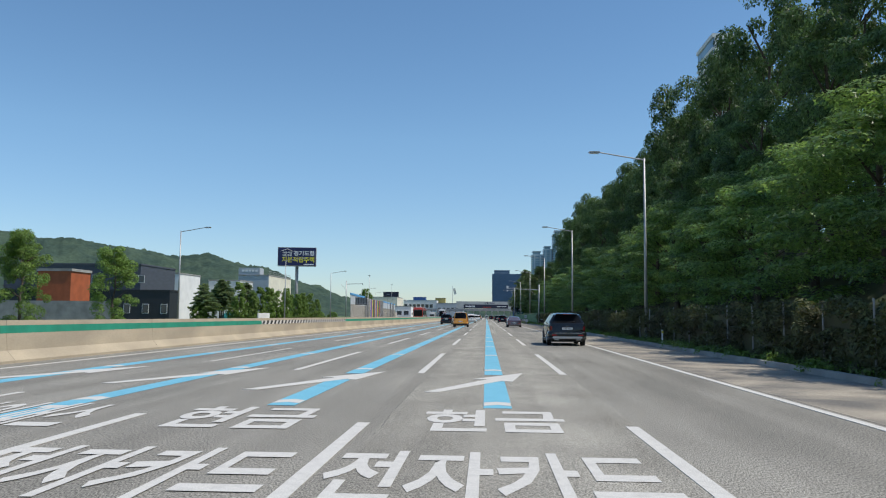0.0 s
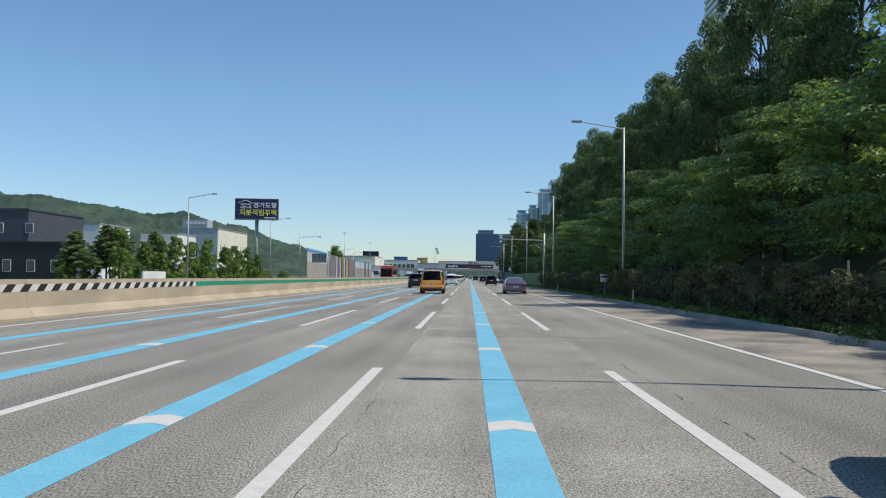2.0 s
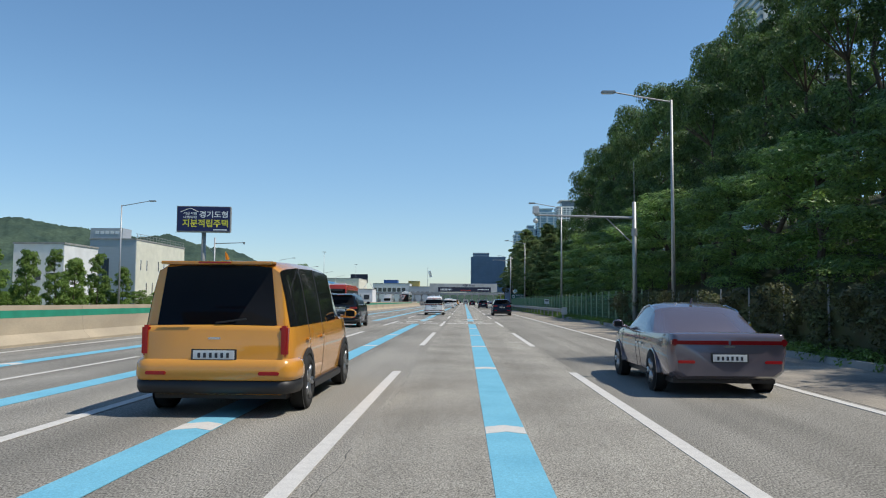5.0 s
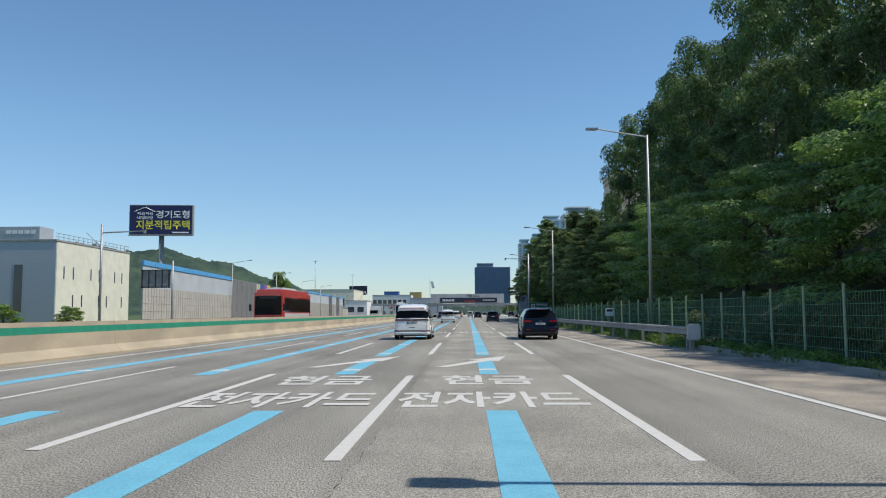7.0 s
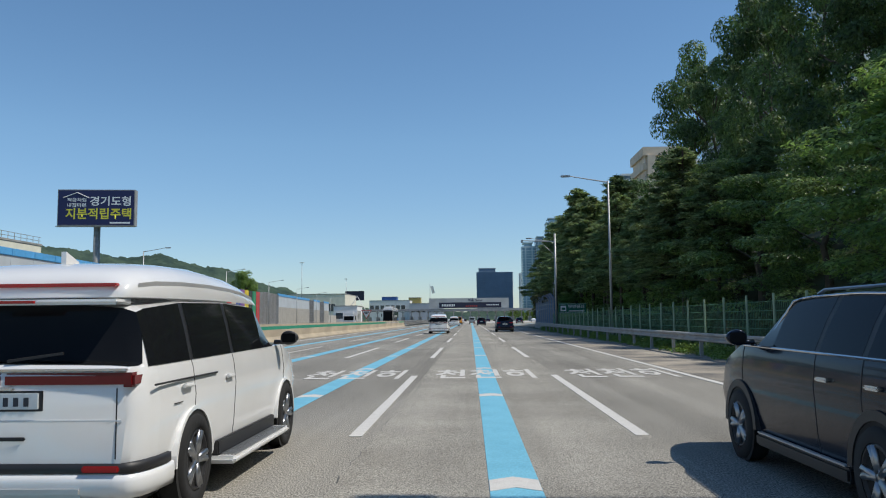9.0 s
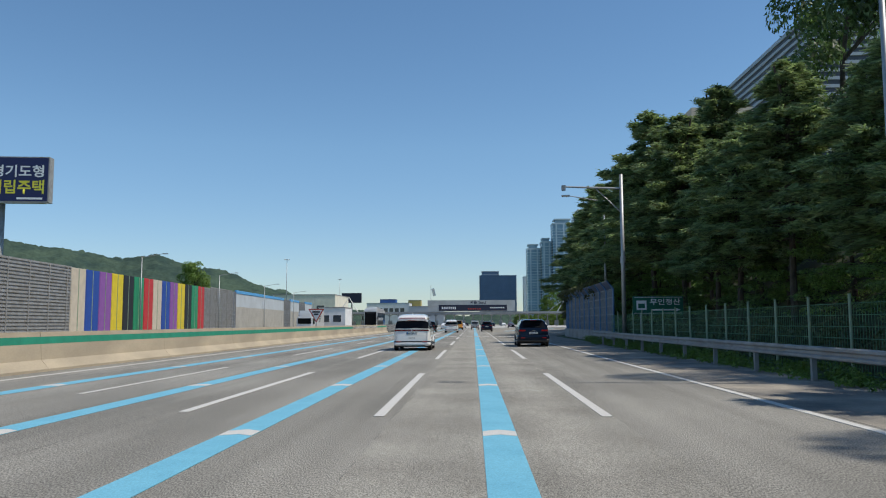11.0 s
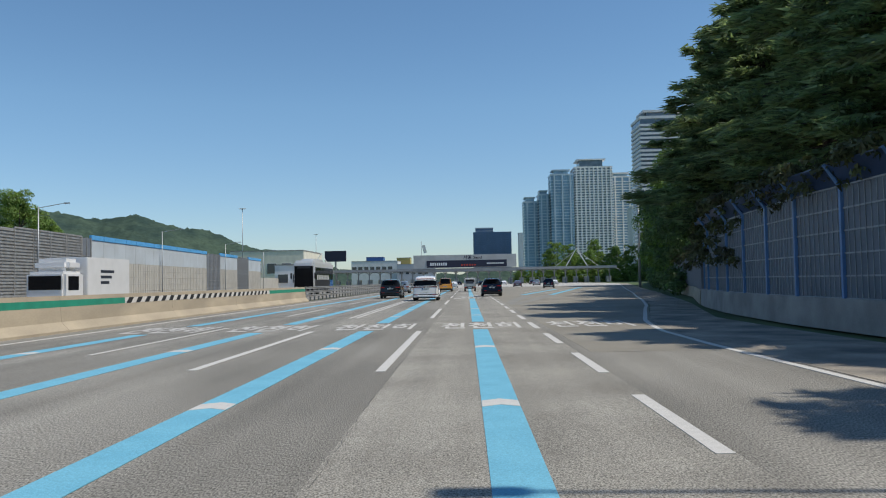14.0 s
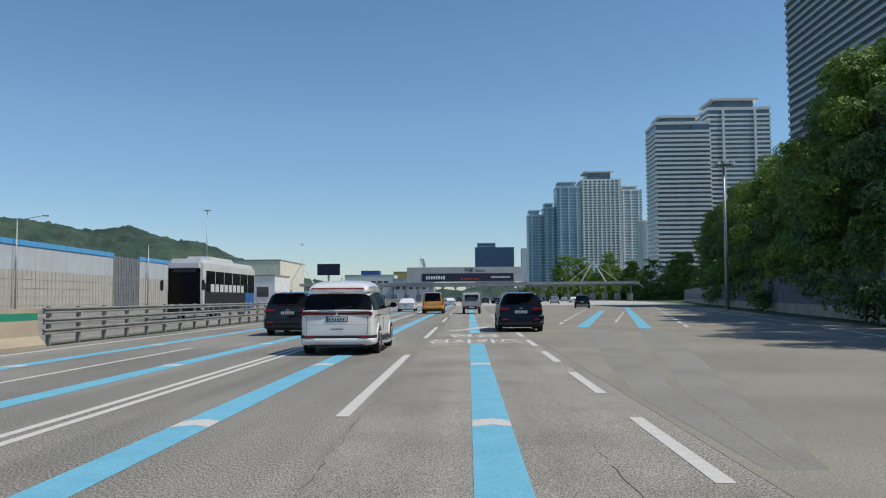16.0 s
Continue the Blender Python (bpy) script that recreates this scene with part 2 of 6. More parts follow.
def edge_right(y):
    """How far the carriageway's right edge line stands from the axis: it flares towards the toll plaza."""
    return float(np.interp(y, [254, 263, 268, 271, 274, 278, 284, 289, 296, 301, 314, 327, 345, 365, 491, 900], [X_EDGE_R, 5.2, 5.3, 5.65, 6.15, 7.05, 8.4, 9.6, 11.0, 12.0, 14.3, 16.9, 20.0, 23.6, 47.0, 60.0]))


def ground_sheet():
    xs = [-2600, -900, -300, -120, -60, -36, -20, -8, 0, 8, 10.4, 60, 200, 900, 2600]
    ys = [-300, -60, 0, 100, 200, 300, 420, 600, 900, 1500, 3200]
    v = [(x, y, -0.06) for y in ys for x in xs]
    n = len(xs)
    f = [(j * n + i, j * n + i + 1, (j + 1) * n + i + 1, (j + 1) * n + i) for j in range(len(ys) - 1) for i in range(n - 1)]
    return tagged(raw("ground", v, f, GRASS), "rough green ground round the motorway", "ground", kind="structure")


ground_sheet()


def road_sheet(name, left, right, y0, y1, z, mat, label, step=20):
    """A slab of roadway between two edges given as functions of y."""
    ys = list(np.arange(y0, y1, step)) + [y1]
    verts, faces = [], []
    for y in ys:
        verts += [(left(y), y, z), (right(y), y, z), (left(y), y, z - 0.1), (right(y), y, z - 0.1)]
    for k in range(len(ys) - 1):
        a = 4 * k
        faces += [(a, a + 1, a + 5, a + 4), (a + 1, a + 3, a + 7, a + 5), (a + 2, a, a + 4, a + 6)]
    return tagged(raw(name, verts, faces, mat), label, "road", kind="structure")


road_sheet("road", lambda y: -13.8, lambda y: edge_right(y) + 0.2, -120, 900, 0.0, ASPHALT, "grey worn asphalt motorway carriageway")
road_sheet("shoulder", lambda y: edge_right(y) + 0.2, lambda y: max(edge_right(y) + 2.6, 8.8 if y < 290 else 0), -120, 560, 0.004, SHOULDER, "pale dusty asphalt hard shoulder", 5)
road_sheet("opposite_road", lambda y: float(np.interp(y, [150, 204, 560], [-34.2, -38.3, -61.6])), lambda y: -15.0, -120, 900, 0.0, ASPHALT, "grey asphalt carriageway of the opposite direction")
road_sheet("lane_overlay", lambda y: X_L + 0.25, lambda y: X_R + 0.1, -120, 424, 0.004, ASPHALT_OLD, "paler coarse asphalt strip of one lane", 40)
road_sheet("plaza_apron", lambda y: -13.0, lambda y: edge_right(y) + 0.1, 430, 660, 0.0045, APRON, "pale concrete paving before the toll booths")


PLAZA = material("plaza_asphalt", (0.305, 0.284, 0.238), 0.93, var=0.9, scale=0.25, fine=55, bump=0.4, tint=(0.245, 0.226, 0.188), spec=0.2)
TRACK = material("wheel_polished_asphalt", (0.235, 0.225, 0.20), 0.85, var=0.3, scale=0.5, fine=16, bump=0.3, tint=(0.28, 0.268, 0.235), spec=0.3)
road_sheet("plaza_widening", lambda y: X_R + 0.35, lambda y: edge_right(y) + 0.15, 262, 432, 0.0035, PLAZA, "pale asphalt where the road widens to the plaza", 5)
for name, run in (("wheel_track", [(2.62, 294, 0.12), (2.8, 299, 0.32), (3.5, 305, 0.42), (4.6, 313, 0.5), (5.9, 323, 0.45)]), ("wheel_track", [(2.9, 294, 0.14), (3.6, 299, 0.36), (4.8, 305, 0.45), (6.3, 313, 0.55), (8.1, 323, 0.45)])):
    bm = bmesh.new()
    for (xa, ya, wa), (xb, yb, wb) in zip(run, run[1:]):
        bm.faces.new([bm.verts.new(p) for p in ((xa - wa, ya, 0.0058), (xa + wa, ya, 0.0058), (xb + wb, yb, 0.0058), (xb - wb, yb, 0.0058))])
    bmesh.ops.remove_doubles(bm, verts=bm.verts, dist=0.001)
    tagged(part(name, bm, TRACK), "darker asphalt polished by turning wheels", "road", "wheel tracks", kind="structure")


def repairs():
    """Tar-filled cracks and a darker repair strip in the lanes."""
    rng = random.Random(17)
    o = thing("road_repair", 0, 0, 0, "dark tar lines and repair strips in the asphalt", "road repair", kind="structure")
    bm = bmesh.new()
    for x0, y0, y1 in ((X_L + 0.28, -60, 330), (1.22, 262, 318), (-5.3, 60, 240), (X_R + 0.4, 20, 60)):
        y, x = y0, x0
        while y < y1:
            ny, nx = y + 0.12 + rng.random() * 0.22, x0 + 0.05 * math.sin(y * 0.31) + rng.gauss(0, 0.016)
            w = 0.002 + 0.004 * rng.random()
            if rng.random() < 0.6:
                bm.faces.new([bm.verts.new(p) for p in ((x - w, y, 0.0075), (x + w, y, 0.0075), (nx + w, ny, 0.0075), (nx - w, ny, 0.0075))])
            x, y = nx, ny
    part("tar_line", bm, SEAL, o)
    for x0, x1, y0, y1 in ((-1.3, 3.2, 37.4, 39.9), (-5.0, -1.8, 188, 191), (2.2, 5.2, 140, 146)):
        part("repair_strip", boxed(x0, x1, y0, y1, 0.001, 0.0068), ASPHALT, o)


repairs()


# ---- road paint ----
def stripe(bm, x, w, y0, y1, z=0.010, bend=None):
    n = max(1, int((y1 - y0) / 25))
    for k in range(n):
        a, b = y0 + (y1 - y0) * k / n, y0 + (y1 - y0) * (k + 1) / n
        xa, xb = (bend(a), bend(b)) if bend else (x, x)
        plate(bm, [(xa - w / 2, a), (xa + w / 2, a), (xb + w / 2, b), (xb - w / 2, b)], z - 0.006, z)


def lines():
    def dash_parts(owner, x, w, spans):
        meshes = {}
        for a, b in spans:
            key = round(b - a, 2)
            if key in meshes:
                d = new("dash", meshes[key])
                d.parent = owner
            else:
                bm = bmesh.new()
                stripe(bm, 0, w, 0, b - a)
                d = part("dash", bm, WHITE_PAINT, owner)
                meshes[key] = d.data
            d.location = (x, a, 0)
    long_starts = [20.0 * k for k in range(-3, 13)] + [259, 278, 297, 316, 335, 354, 373, 392]
    for name, x, spans in (
            ("lane_line_left", X_L, [(s, s + 10.6) for s in long_starts]),
            ("lane_line_right", X_R, [(s, s + 10.6) for s in long_starts if s < 241] + [(252.6 + 5.84 * k, 256.0 + 5.84 * k) for k in range(18)]),
            ("lane_line_far_left", X_LL, [(s + 0.6, s + 11.2) for s in long_starts if s < 262]),
            ("lane_line_inner", -8.5, [(s + 4, s + 14) for s in long_starts])):
        o = thing(name, 0, 0, 0, "white dashed lane line painted on the asphalt", "road line", "lane lines", kind="structure")
        dash_parts(o, x, 0.17 if x > -8 else 0.12, spans)
    o = thing("edge_line", 0, 0, 0, "white solid edge line painted on the asphalt", "road line", kind="structure")
    bm = bmesh.new()
    ys = [-110] + list(range(-80, 250, 40)) + list(range(250, 300, 2)) + list(range(300, 420, 6))
    for a, b in zip(ys, ys[1:]):
        xa, xb = edge_right(a), edge_right(b)
        plate(bm, [(xa - 0.08, a), (xa + 0.08, a), (xb + 0.08, b), (xb - 0.08, b)], 0.002, 0.010)
    part("edge_stripe", bm, WHITE_PAINT, o)
    bm = bmesh.new()
    stripe(bm, X_EDGE_L, 0.15, -110, 560)
    part("edge_stripe", bm, WHITE_PAINT, o)
    bm = bmesh.new()
    stripe(bm, X_LL - 0.14, 0.13, 279, 420)
    stripe(bm, X_LL + 0.14, 0.13, 279, 420)
    part("double_stripe", bm, WHITE_PAINT, o)


lines()


def guide_lines():
    """Blue lane guides with white chevrons, broken where the words and arrows stand."""
    breaks = {0.235: [(-15.5, -7.5), (-2.3, -0.4), (124, 131), (137.2, 139.2), (270.0, 274.6), (312.4, 319.5)], -3.27: [(-15.5, -7.5), (-2.3, -0.4), (124, 131), (137.2, 139.2), (270.0, 274.6)],
              -6.7: [(124, 131), (270.0, 274.6)], -10.3: [(270.0, 274.6)]}
    chevron = None
    for x in BLUES:
        o = thing("guide_line", 0, 0, 0, "pale blue painted guide line with white chevrons", "road line", "blue guide lines", kind="structure")
        w = 0.455
        gaps = [(-110, -110)] + breaks.get(x, []) + [(430, 430)]
        for (_, a), (b, _) in zip(gaps, gaps[1:]):
            bm = bmesh.new()
            stripe(bm, x, w, a, b, 0.009)
            part("blue_stripe", bm, BLUE_PAINT, o)
        for k in range(-10, 52):
            y = 8.2 * k + 1.0
            if any(a - 0.6 < y < b for a, b in gaps):
                continue
            if not chevron:
                bm = bmesh.new()
                plate(bm, [(-0.224, 0), (0, 0.15), (0.224, 0), (0.224, 0.46), (0, 0.61), (-0.224, 0.46)], 0.006, 0.0125)
                c = part("chevron", bm, WHITE_PAINT, o)
                chevron = c.data
            else:
                c = new("chevron", chevron)
                c.parent = o
            c.location = (x, y, 0)


guide_lines()


def plaza_lines():
    o = thing("plaza_guide_line", 0, 0, 0, "pale blue guide lines fanning out towards the booths", "road line", "blue guide lines", kind="structure")
    for (xa, ya), (xb, yb) in (((5.4, 325), (13.8, 369)), ((8.1, 323.5), (20.5, 390))):
        bm = bmesh.new()
        plate(bm, [(xa - 0.3, ya), (xa + 0.3, ya), (xb + 0.3, yb), (xb - 0.3, yb)], 0.003, 0.010)
        part("blue_stripe", bm, BLUE_PAINT, o)
    o = thing("plaza_lane_line", 0, 0, 0, "white dashed lines fanning out towards the booths", "road line", "lane lines", kind="structure")
    for (xa, ya), (xb, yb) in (((4.9, 330), (14.5, 384)), ((8.5, 333), (15.5, 366)), ((10.4, 325), (31.6, 424))):
        n = int((yb - ya) / 5)
        for k in range(n):
            f0, f1 = k / n, (k + 0.55) / n
            bm = bmesh.new()
            plate(bm, [(xa + (xb - xa) * f0 - 0.09, ya + (yb - ya) * f0), (xa + (xb - xa) * f0 + 0.09, ya + (yb - ya) * f0),
                       (xa + (xb - xa) * f1 + 0.09, ya + (yb - ya) * f1), (xa + (xb - xa) * f1 - 0.09, ya + (yb - ya) * f1)], 0.003, 0.010)
            part("dash", bm, WHITE_PAINT, o)


plaza_lines()


def painted_word(body, x, y, width, length, parent):
    """Painted writing on the road, stretched along the lane; y is its near edge."""
    cu = bpy.data.curves.new("word", "FONT")
    cu.body, cu.align_x, cu.offset = body, "LEFT", 0.022
    cu.extrude = 0.0
    cu.resolution_u = 3
    t = bpy.data.objects.new("word", cu)
    scene.collection.objects.link(t)
    bpy.context.view_layer.update()
    me = bpy.data.meshes.new_from_object(t)
    bpy.data.objects.remove(t)
    co = np.array([v.co[:] for v in me.vertices])
    lo, hi = co.min(0), co.max(0)
    for v in me.vertices:
        v.co = ((v.co.x - lo[0]) / (hi[0] - lo[0]) * width - width / 2, (v.co.y - lo[1]) / (hi[1] - lo[1]) * length, 0.0105)
    me.materials.clear()
    me.materials.append(WHITE_PAINT)
    ob = new("word", me)
    ob.parent, ob.location = parent, (x, y, 0)
    return ob


def arrow(x, y, length, parent):
    """A long lane-change arrow that leans to the right."""
    bm = bmesh.new()
    plate(bm, [(-1.12, 0), (-0.84, 0), (0.42, length * 0.53), (0.66, length * 0.49), (1.0, length), (-0.25, length * 0.60), (0.1, length * 0.60)], 0.006, 0.0135)
    bmesh.ops.recalc_face_normals(bm, faces=bm.faces)
    a = part("arrow", bm, WHITE_PAINT, parent)
    a.location = (x, y, 0)


def road_words():
    for y, xs in ((-14.0, (0.0, -3.55)), (124.4, (0.0, -3.55)), (312.6, (0.05,))):
        for x in xs:
            o = thing("lane_marking", 0, 0, 0, "white painted card and cash lane words with an arrow", "road marking", "road words", kind="structure")
            painted_word("전자카드", x + 0.12, y, 3.15, 2.4, o)
            painted_word("현금", x + 0.15, y + 3.9, 2.0, 2.3, o)
            arrow(x - 0.02, y + 9.0, 5.3, o)
    for x in (-6.9,):
        o = thing("lane_marking", 0, 0, 0, "white painted road words across one lane", "road marking", "road words", kind="structure")
        painted_word("하이패스", x, -10.6, 2.6, 3.0, o)
        arrow(x, -4.0, 5.3, o)
        arrow(x - 3.4, -4.0, 5.3, o)
    for y, xs in ((169.6, (-3.25, 0.2, 3.75)), (270.6, (-10.2, -6.75, -3.25, 0.25, 3.85))):
        for x in xs:
            o = thing("lane_marking", 0, 0, 0, "white painted road word asking to go slowly", "road marking", "road words", kind="structure")
            painted_word("천천히", x, y, 2.6, 3.3, o)


road_words()


# ---- median barrier ----
def median():
    prof = [(-0.42, 0), (0.42, 0), (0.42, 0.08), (0.16, 0.36), (0.09, 1.24), (-0.09, 1.24), (-0.16, 0.36), (-0.42, 0.08)]
    o = thing("median_barrier", -14.0, 0, 0, "tan concrete median barrier with a green painted band", "barrier", kind="structure")
    unit = None
    for k in range(-10, 31):
        y = 10.0 * k + 2
        if not unit:
            unit = part("segment", sweep(prof, [(0, 0, 0), (0, 9.985, 0)]), CONCRETE, o).data
            s = o.children[-1]
        else:
            s = new("segment", unit)
            s.parent = o
        s.location = (0, y, 0)
    for a, b in ((-98, 28), (57, 277), (300, 312)):
        bm = bmesh.new()
        n = max(1, int((b - a) / 20))
        for side in (0.004,):
            for k in range(n):
                ya, yb = a + (b - a) * k / n, a + (b - a) * (k + 1) / n
                vs = [bm.verts.new(p) for p in ((0.118 + side, ya, 0.86), (0.118 + side, yb, 0.86), (0.099 + side, yb, 1.09), (0.099 + side, ya, 1.09))]
                bm.faces.new(vs)
        part("green_band", bm, GREEN_STRIPE, o, "green painted band")
    for a, b in ((28, 57), (277, 300)):
        for name, mat, off, z in (("white_panel", WHITE_PAINT, 0.006, 0), ("black_bar", BLACK_PAINT, 0.010, 1)):
            bm = bmesh.new()
            if not z:
                bm.faces.new([bm.verts.new(p) for p in ((0.118 + off, a, 0.86), (0.118 + off, b, 0.86), (0.099 + off, b, 1.09), (0.099 + off, a, 1.09))])
            else:
                for k in range(int((b - a) / 0.9)):
                    y = a + 0.1 + 0.9 * k
                    bm.faces.new([bm.verts.new(p) for p in ((0.118 + off, y, 0.86), (0.118 + off, y + 0.45, 0.86), (0.099 + off, y + 0.75, 1.09), (0.099 + off, y + 0.30, 1.09))])
            part(name, bm, mat, o, "black and white hazard stripes")


median()


def beam_rail(y0, y1, x, z, tall, group, label, face=1):
    """A steel beam guardrail on posts; face is the side that the beam bulges to."""
    o = thing("guardrail", 0, 0, 0, label, "guardrail", group, kind="structure")
    wave = [(0, -0.16), (0.08, -0.13), (0.08, -0.07), (0.02, -0.03), (0.02, 0.03), (0.08, 0.07), (0.08, 0.13), (0, 0.16), (-0.01, 0.16), (0.01, 0.0), (-0.01, -0.16)]
    for zz in z:
        pts = [(x(y), y, zz) for y in np.linspace(y0, y1, max(2, int((y1 - y0) / 8)))]
        part("beam", sweep([(u * face, w * (0.62 if tall else 1.0)) for u, w in wave], pts), STEEL_DULL, o)
    post = None
    for y in np.arange(y0 + 0.5, y1, 2.0 if tall else 4.0):
        if not post:
            p = part("post", boxed(-0.07, 0.05, -0.06, 0.06, 0, max(z) + 0.14), STEEL_DULL, o)
            post = p.data
        else:
            p = new("post", post)
            p.parent = o
        p.location = (x(y) - 0.06 * face, y, 0)


beam_rail(312.5, 470, lambda y: -14.0, (0.45, 0.8, 1.15), True, "median guardrail", "weathered steel triple beam median guardrail on posts")
beam_rail(143, 243.2, lambda y: 8.35, (0.72,), False, "roadside guardrail", "weathered steel beam guardrail along the shoulder", -1)
end = thing("guardrail_end", 8.35, 142.8, 0, "pale grey end plate of the steel guardrail", "guardrail end", kind="structure")
part("end_plate", boxed(-0.16, 0.34, -0.10, 0.10, 0.36, 1.0, 0.05), PANEL_PALE, end)
part("end_post", boxed(-0.06, 0.10, 0.02, 0.14, 0.0, 0.9), STEEL_DULL, end)


# ---- wooded bank beside the road ----
def wall_x(y):
    return float(np.interp(y, [243, 270, 278, 286, 305, 332, 404, 500], [9.8, 9.9, 10.6, 12.0, 17.0, 22.4, 37.5, 58.0]))


def bank_foot(y):
    return max(10.6, wall_x(y) + 0.9)


def bank():
    ys = list(np.arange(-90, 470, 8.0))
    offs = [(0, -0.02), (1.5, 0.5), (4, 1.8), (8, 4.2), (13, 7.0), (20, 9.5), (34, 11), (60, 10), (95, -0.3)]
    verts, faces = [], []
    for y in ys:
        fall = min(1.0, max(0.0, (300 - y) / 60.0)) * 0.85 + 0.15
        for dx, z in offs:
            q = noise.noise(Vector((dx * 0.25, y * 0.08, 3.0)))
            verts.append((bank_foot(y) + dx, y, (z + q * 0.5 * min(1, dx)) * fall))
    n = len(offs)
    for j in range(len(ys) - 1):
        for i in range(n - 1):
            faces.append((j * n + i, j * n + i + 1, (j + 1) * n + i + 1, (j + 1) * n + i))
    tagged(raw("bank", verts, faces, SOIL, smooth=True), "wooded earth bank beside the motorway", "bank", kind="structure")


def bank_z(x, y):
    fall = min(1.0, max(0.0, (300 - y) / 60.0)) * 0.85 + 0.15
    return float(np.interp(x - bank_foot(y), [0, 1.5, 4, 8, 13, 20, 34, 60], [0, 0.5, 1.8, 4.2, 7.0, 9.5, 11, 10])) * fall


bank()


# ---- trees ----
def leaf_mesh(name, blobs, count, size, rng, mat, droop=0.0, flat=0.5, squash=0.6, up=0.5):
    """Leaf sprays scattered through the shells of many small blobs (centre, radius)."""
    b = np.array([(*c, r) for c, r in blobs])
    w = b[:, 3] ** 2
    pick = rng.choice(len(b), count, p=w / w.sum())
    d = rng.normal(size=(count, 3))
    d /= np.linalg.norm(d, axis=1)[:, None]
    d[:, 2] = np.abs(d[:, 2]) * np.where(rng.random(count) < 0.72, 1, -1)
    rad = b[pick, 3] * (0.55 + 0.5 * rng.random(count) ** 0.6)
    c = b[pick, :3] + d * rad[:, None] * np.array([1, 1, squash])
    nrm = d + rng.normal(size=(count, 3)) * flat + np.array([0, 0, up])
    nrm /= np.linalg.norm(nrm, axis=1)[:, None]
    ref = rng.normal(size=(count, 3))
    u = np.cross(nrm, ref)
    u /= np.linalg.norm(u, axis=1)[:, None]
    v = np.cross(nrm, u)
    s = size * (0.55 + 0.9 * rng.random(count))[:, None]
    verts = np.empty((count, 3, 3))
    verts[:, 0], verts[:, 1], verts[:, 2] = c - u * s * 0.6 - v * s * 0.42, c - u * s * 0.6 + v * s * 0.42, c + u * s
    verts[:, 2, 2] -= droop * s[:, 0]
    me = bpy.data.meshes.new(name)
    me.from_pydata(verts.reshape(-1, 3).tolist(), [], np.arange(count * 3).reshape(-1, 3).tolist())
    me.materials.append(mat)
    return me


def trunk_bm(h, r, limbs, rng):
    bm = bmesh.new()
    p, k = Vector((0, 0, -0.4)), 5
    tops = []
    for i in range(k):
        q = Vector((rng.normal() * 0.12 * i, rng.normal() * 0.12 * i, h * (i + 1) / k))
        tube(bm, p, q, r * (1 - i / k * 0.75), r * (1 - (i + 1) / k * 0.75), 8)
        tops.append(q)
        p = q
    for _ in range(limbs):
        a = tops[rng.integers(1, k - 1)]
        ang = rng.random() * 6.28
        b = a + Vector((math.cos(ang), math.sin(ang), 0.7)) * h * 0.22
        tube(bm, a, b, r * 0.35, r * 0.1, 6)
    return bm


def broadleaf(name, h, spread, low, count, size, seed, label, mat, clumps=80, squash=0.6, up=0.5, clump=1.0):
    rng = np.random.default_rng(seed)
    o = thing(name, 0, -600, 0, label, "tree", "roadside trees")
    part("trunk", trunk_bm(h * 0.8, 0.16 + h * 0.008, 7, rng), BARK, o)
    blobs = []
    for _ in range(clumps):
        f = rng.random()
        z = h * (low + (1 - low) * f)
        wide = spread * (0.35 + 0.65 * math.sin(math.pi * min(1, 0.22 + 0.78 * f) ** 0.9)) * (0.45 + 0.6 * rng.random())
        a = rng.random() * 6.283
        blobs.append(((wide * math.cos(a), wide * math.sin(a), z - 0.6), spread * clump * (0.16 + 0.20 * rng.random())))
    c = new("crown", leaf_mesh("crown", blobs, count, size, rng, mat, squash=squash, up=up))
    c.parent = o
    return o


def conifer(name, h, spread, count, seed, label):
    rng = np.random.default_rng(seed)
    o = thing(name, 0, -600, 0, label, "tree", "roadside conifers")
    part("trunk", trunk_bm(h * 0.97, 0.2, 0, rng), BARK, o)
    bm = bmesh.new()
    verts, faces = [], []
    for i in range(int(h * 9)):
        f = (i + 1) / (h * 9)
        z = h * (0.32 + 0.67 * f)
        reach = spread * (1 - f) ** 0.6 * (0.42 + 0.80 * rng.random()) + 0.25
        a = i * 2.4 + rng.normal() * 0.3
        e = Vector((math.cos(a) * reach, math.sin(a) * reach, z - reach * 0.06 + 0.25 * rng.normal()))
        tube(bm, (0, 0, z), e, 0.045, 0.012, 4)
        m = int(count / (h * 9) * (0.35 + 1.3 * reach / spread))
        t = 0.22 + 0.78 * rng.random(m) ** 0.7
        side = np.array([-math.sin(a), math.cos(a), 0])
        mid = t[:, None] * np.array(e - Vector((0, 0, z))) + np.array([0, 0, z])
        off = (rng.random(m) - 0.5) * 1.1 * (1.15 - t) * min(reach, 2.2)
        mid = mid + off[:, None] * side + rng.normal(size=(m, 3)) * 0.10
        d = np.array([math.cos(a), math.sin(a), -0.15]) + np.sign(off)[:, None] * side * 0.8 + rng.normal(size=(m, 3)) * 0.25
        d /= np.linalg.norm(d, axis=1)[:, None]
        up = np.cross(d, rng.normal(size=(m, 3)) + np.array([0, 0, 0.01]))
        up /= np.linalg.norm(up, axis=1)[:, None]
        s = (0.12 + 0.13 * rng.random(m))[:, None]
        base = len(verts)
        tri = np.stack([mid - d * s + up * s * 0.26, mid + d * s * 1.4, mid - d * s - up * s * 0.26], 1)
        verts += tri.reshape(-1, 3).tolist()
        faces += (np.arange(m * 3).reshape(-1, 3) + base).tolist()
    part("bough", bm, BARK, o)
    raw("foliage", verts, faces, NEEDLE, o)
    return o


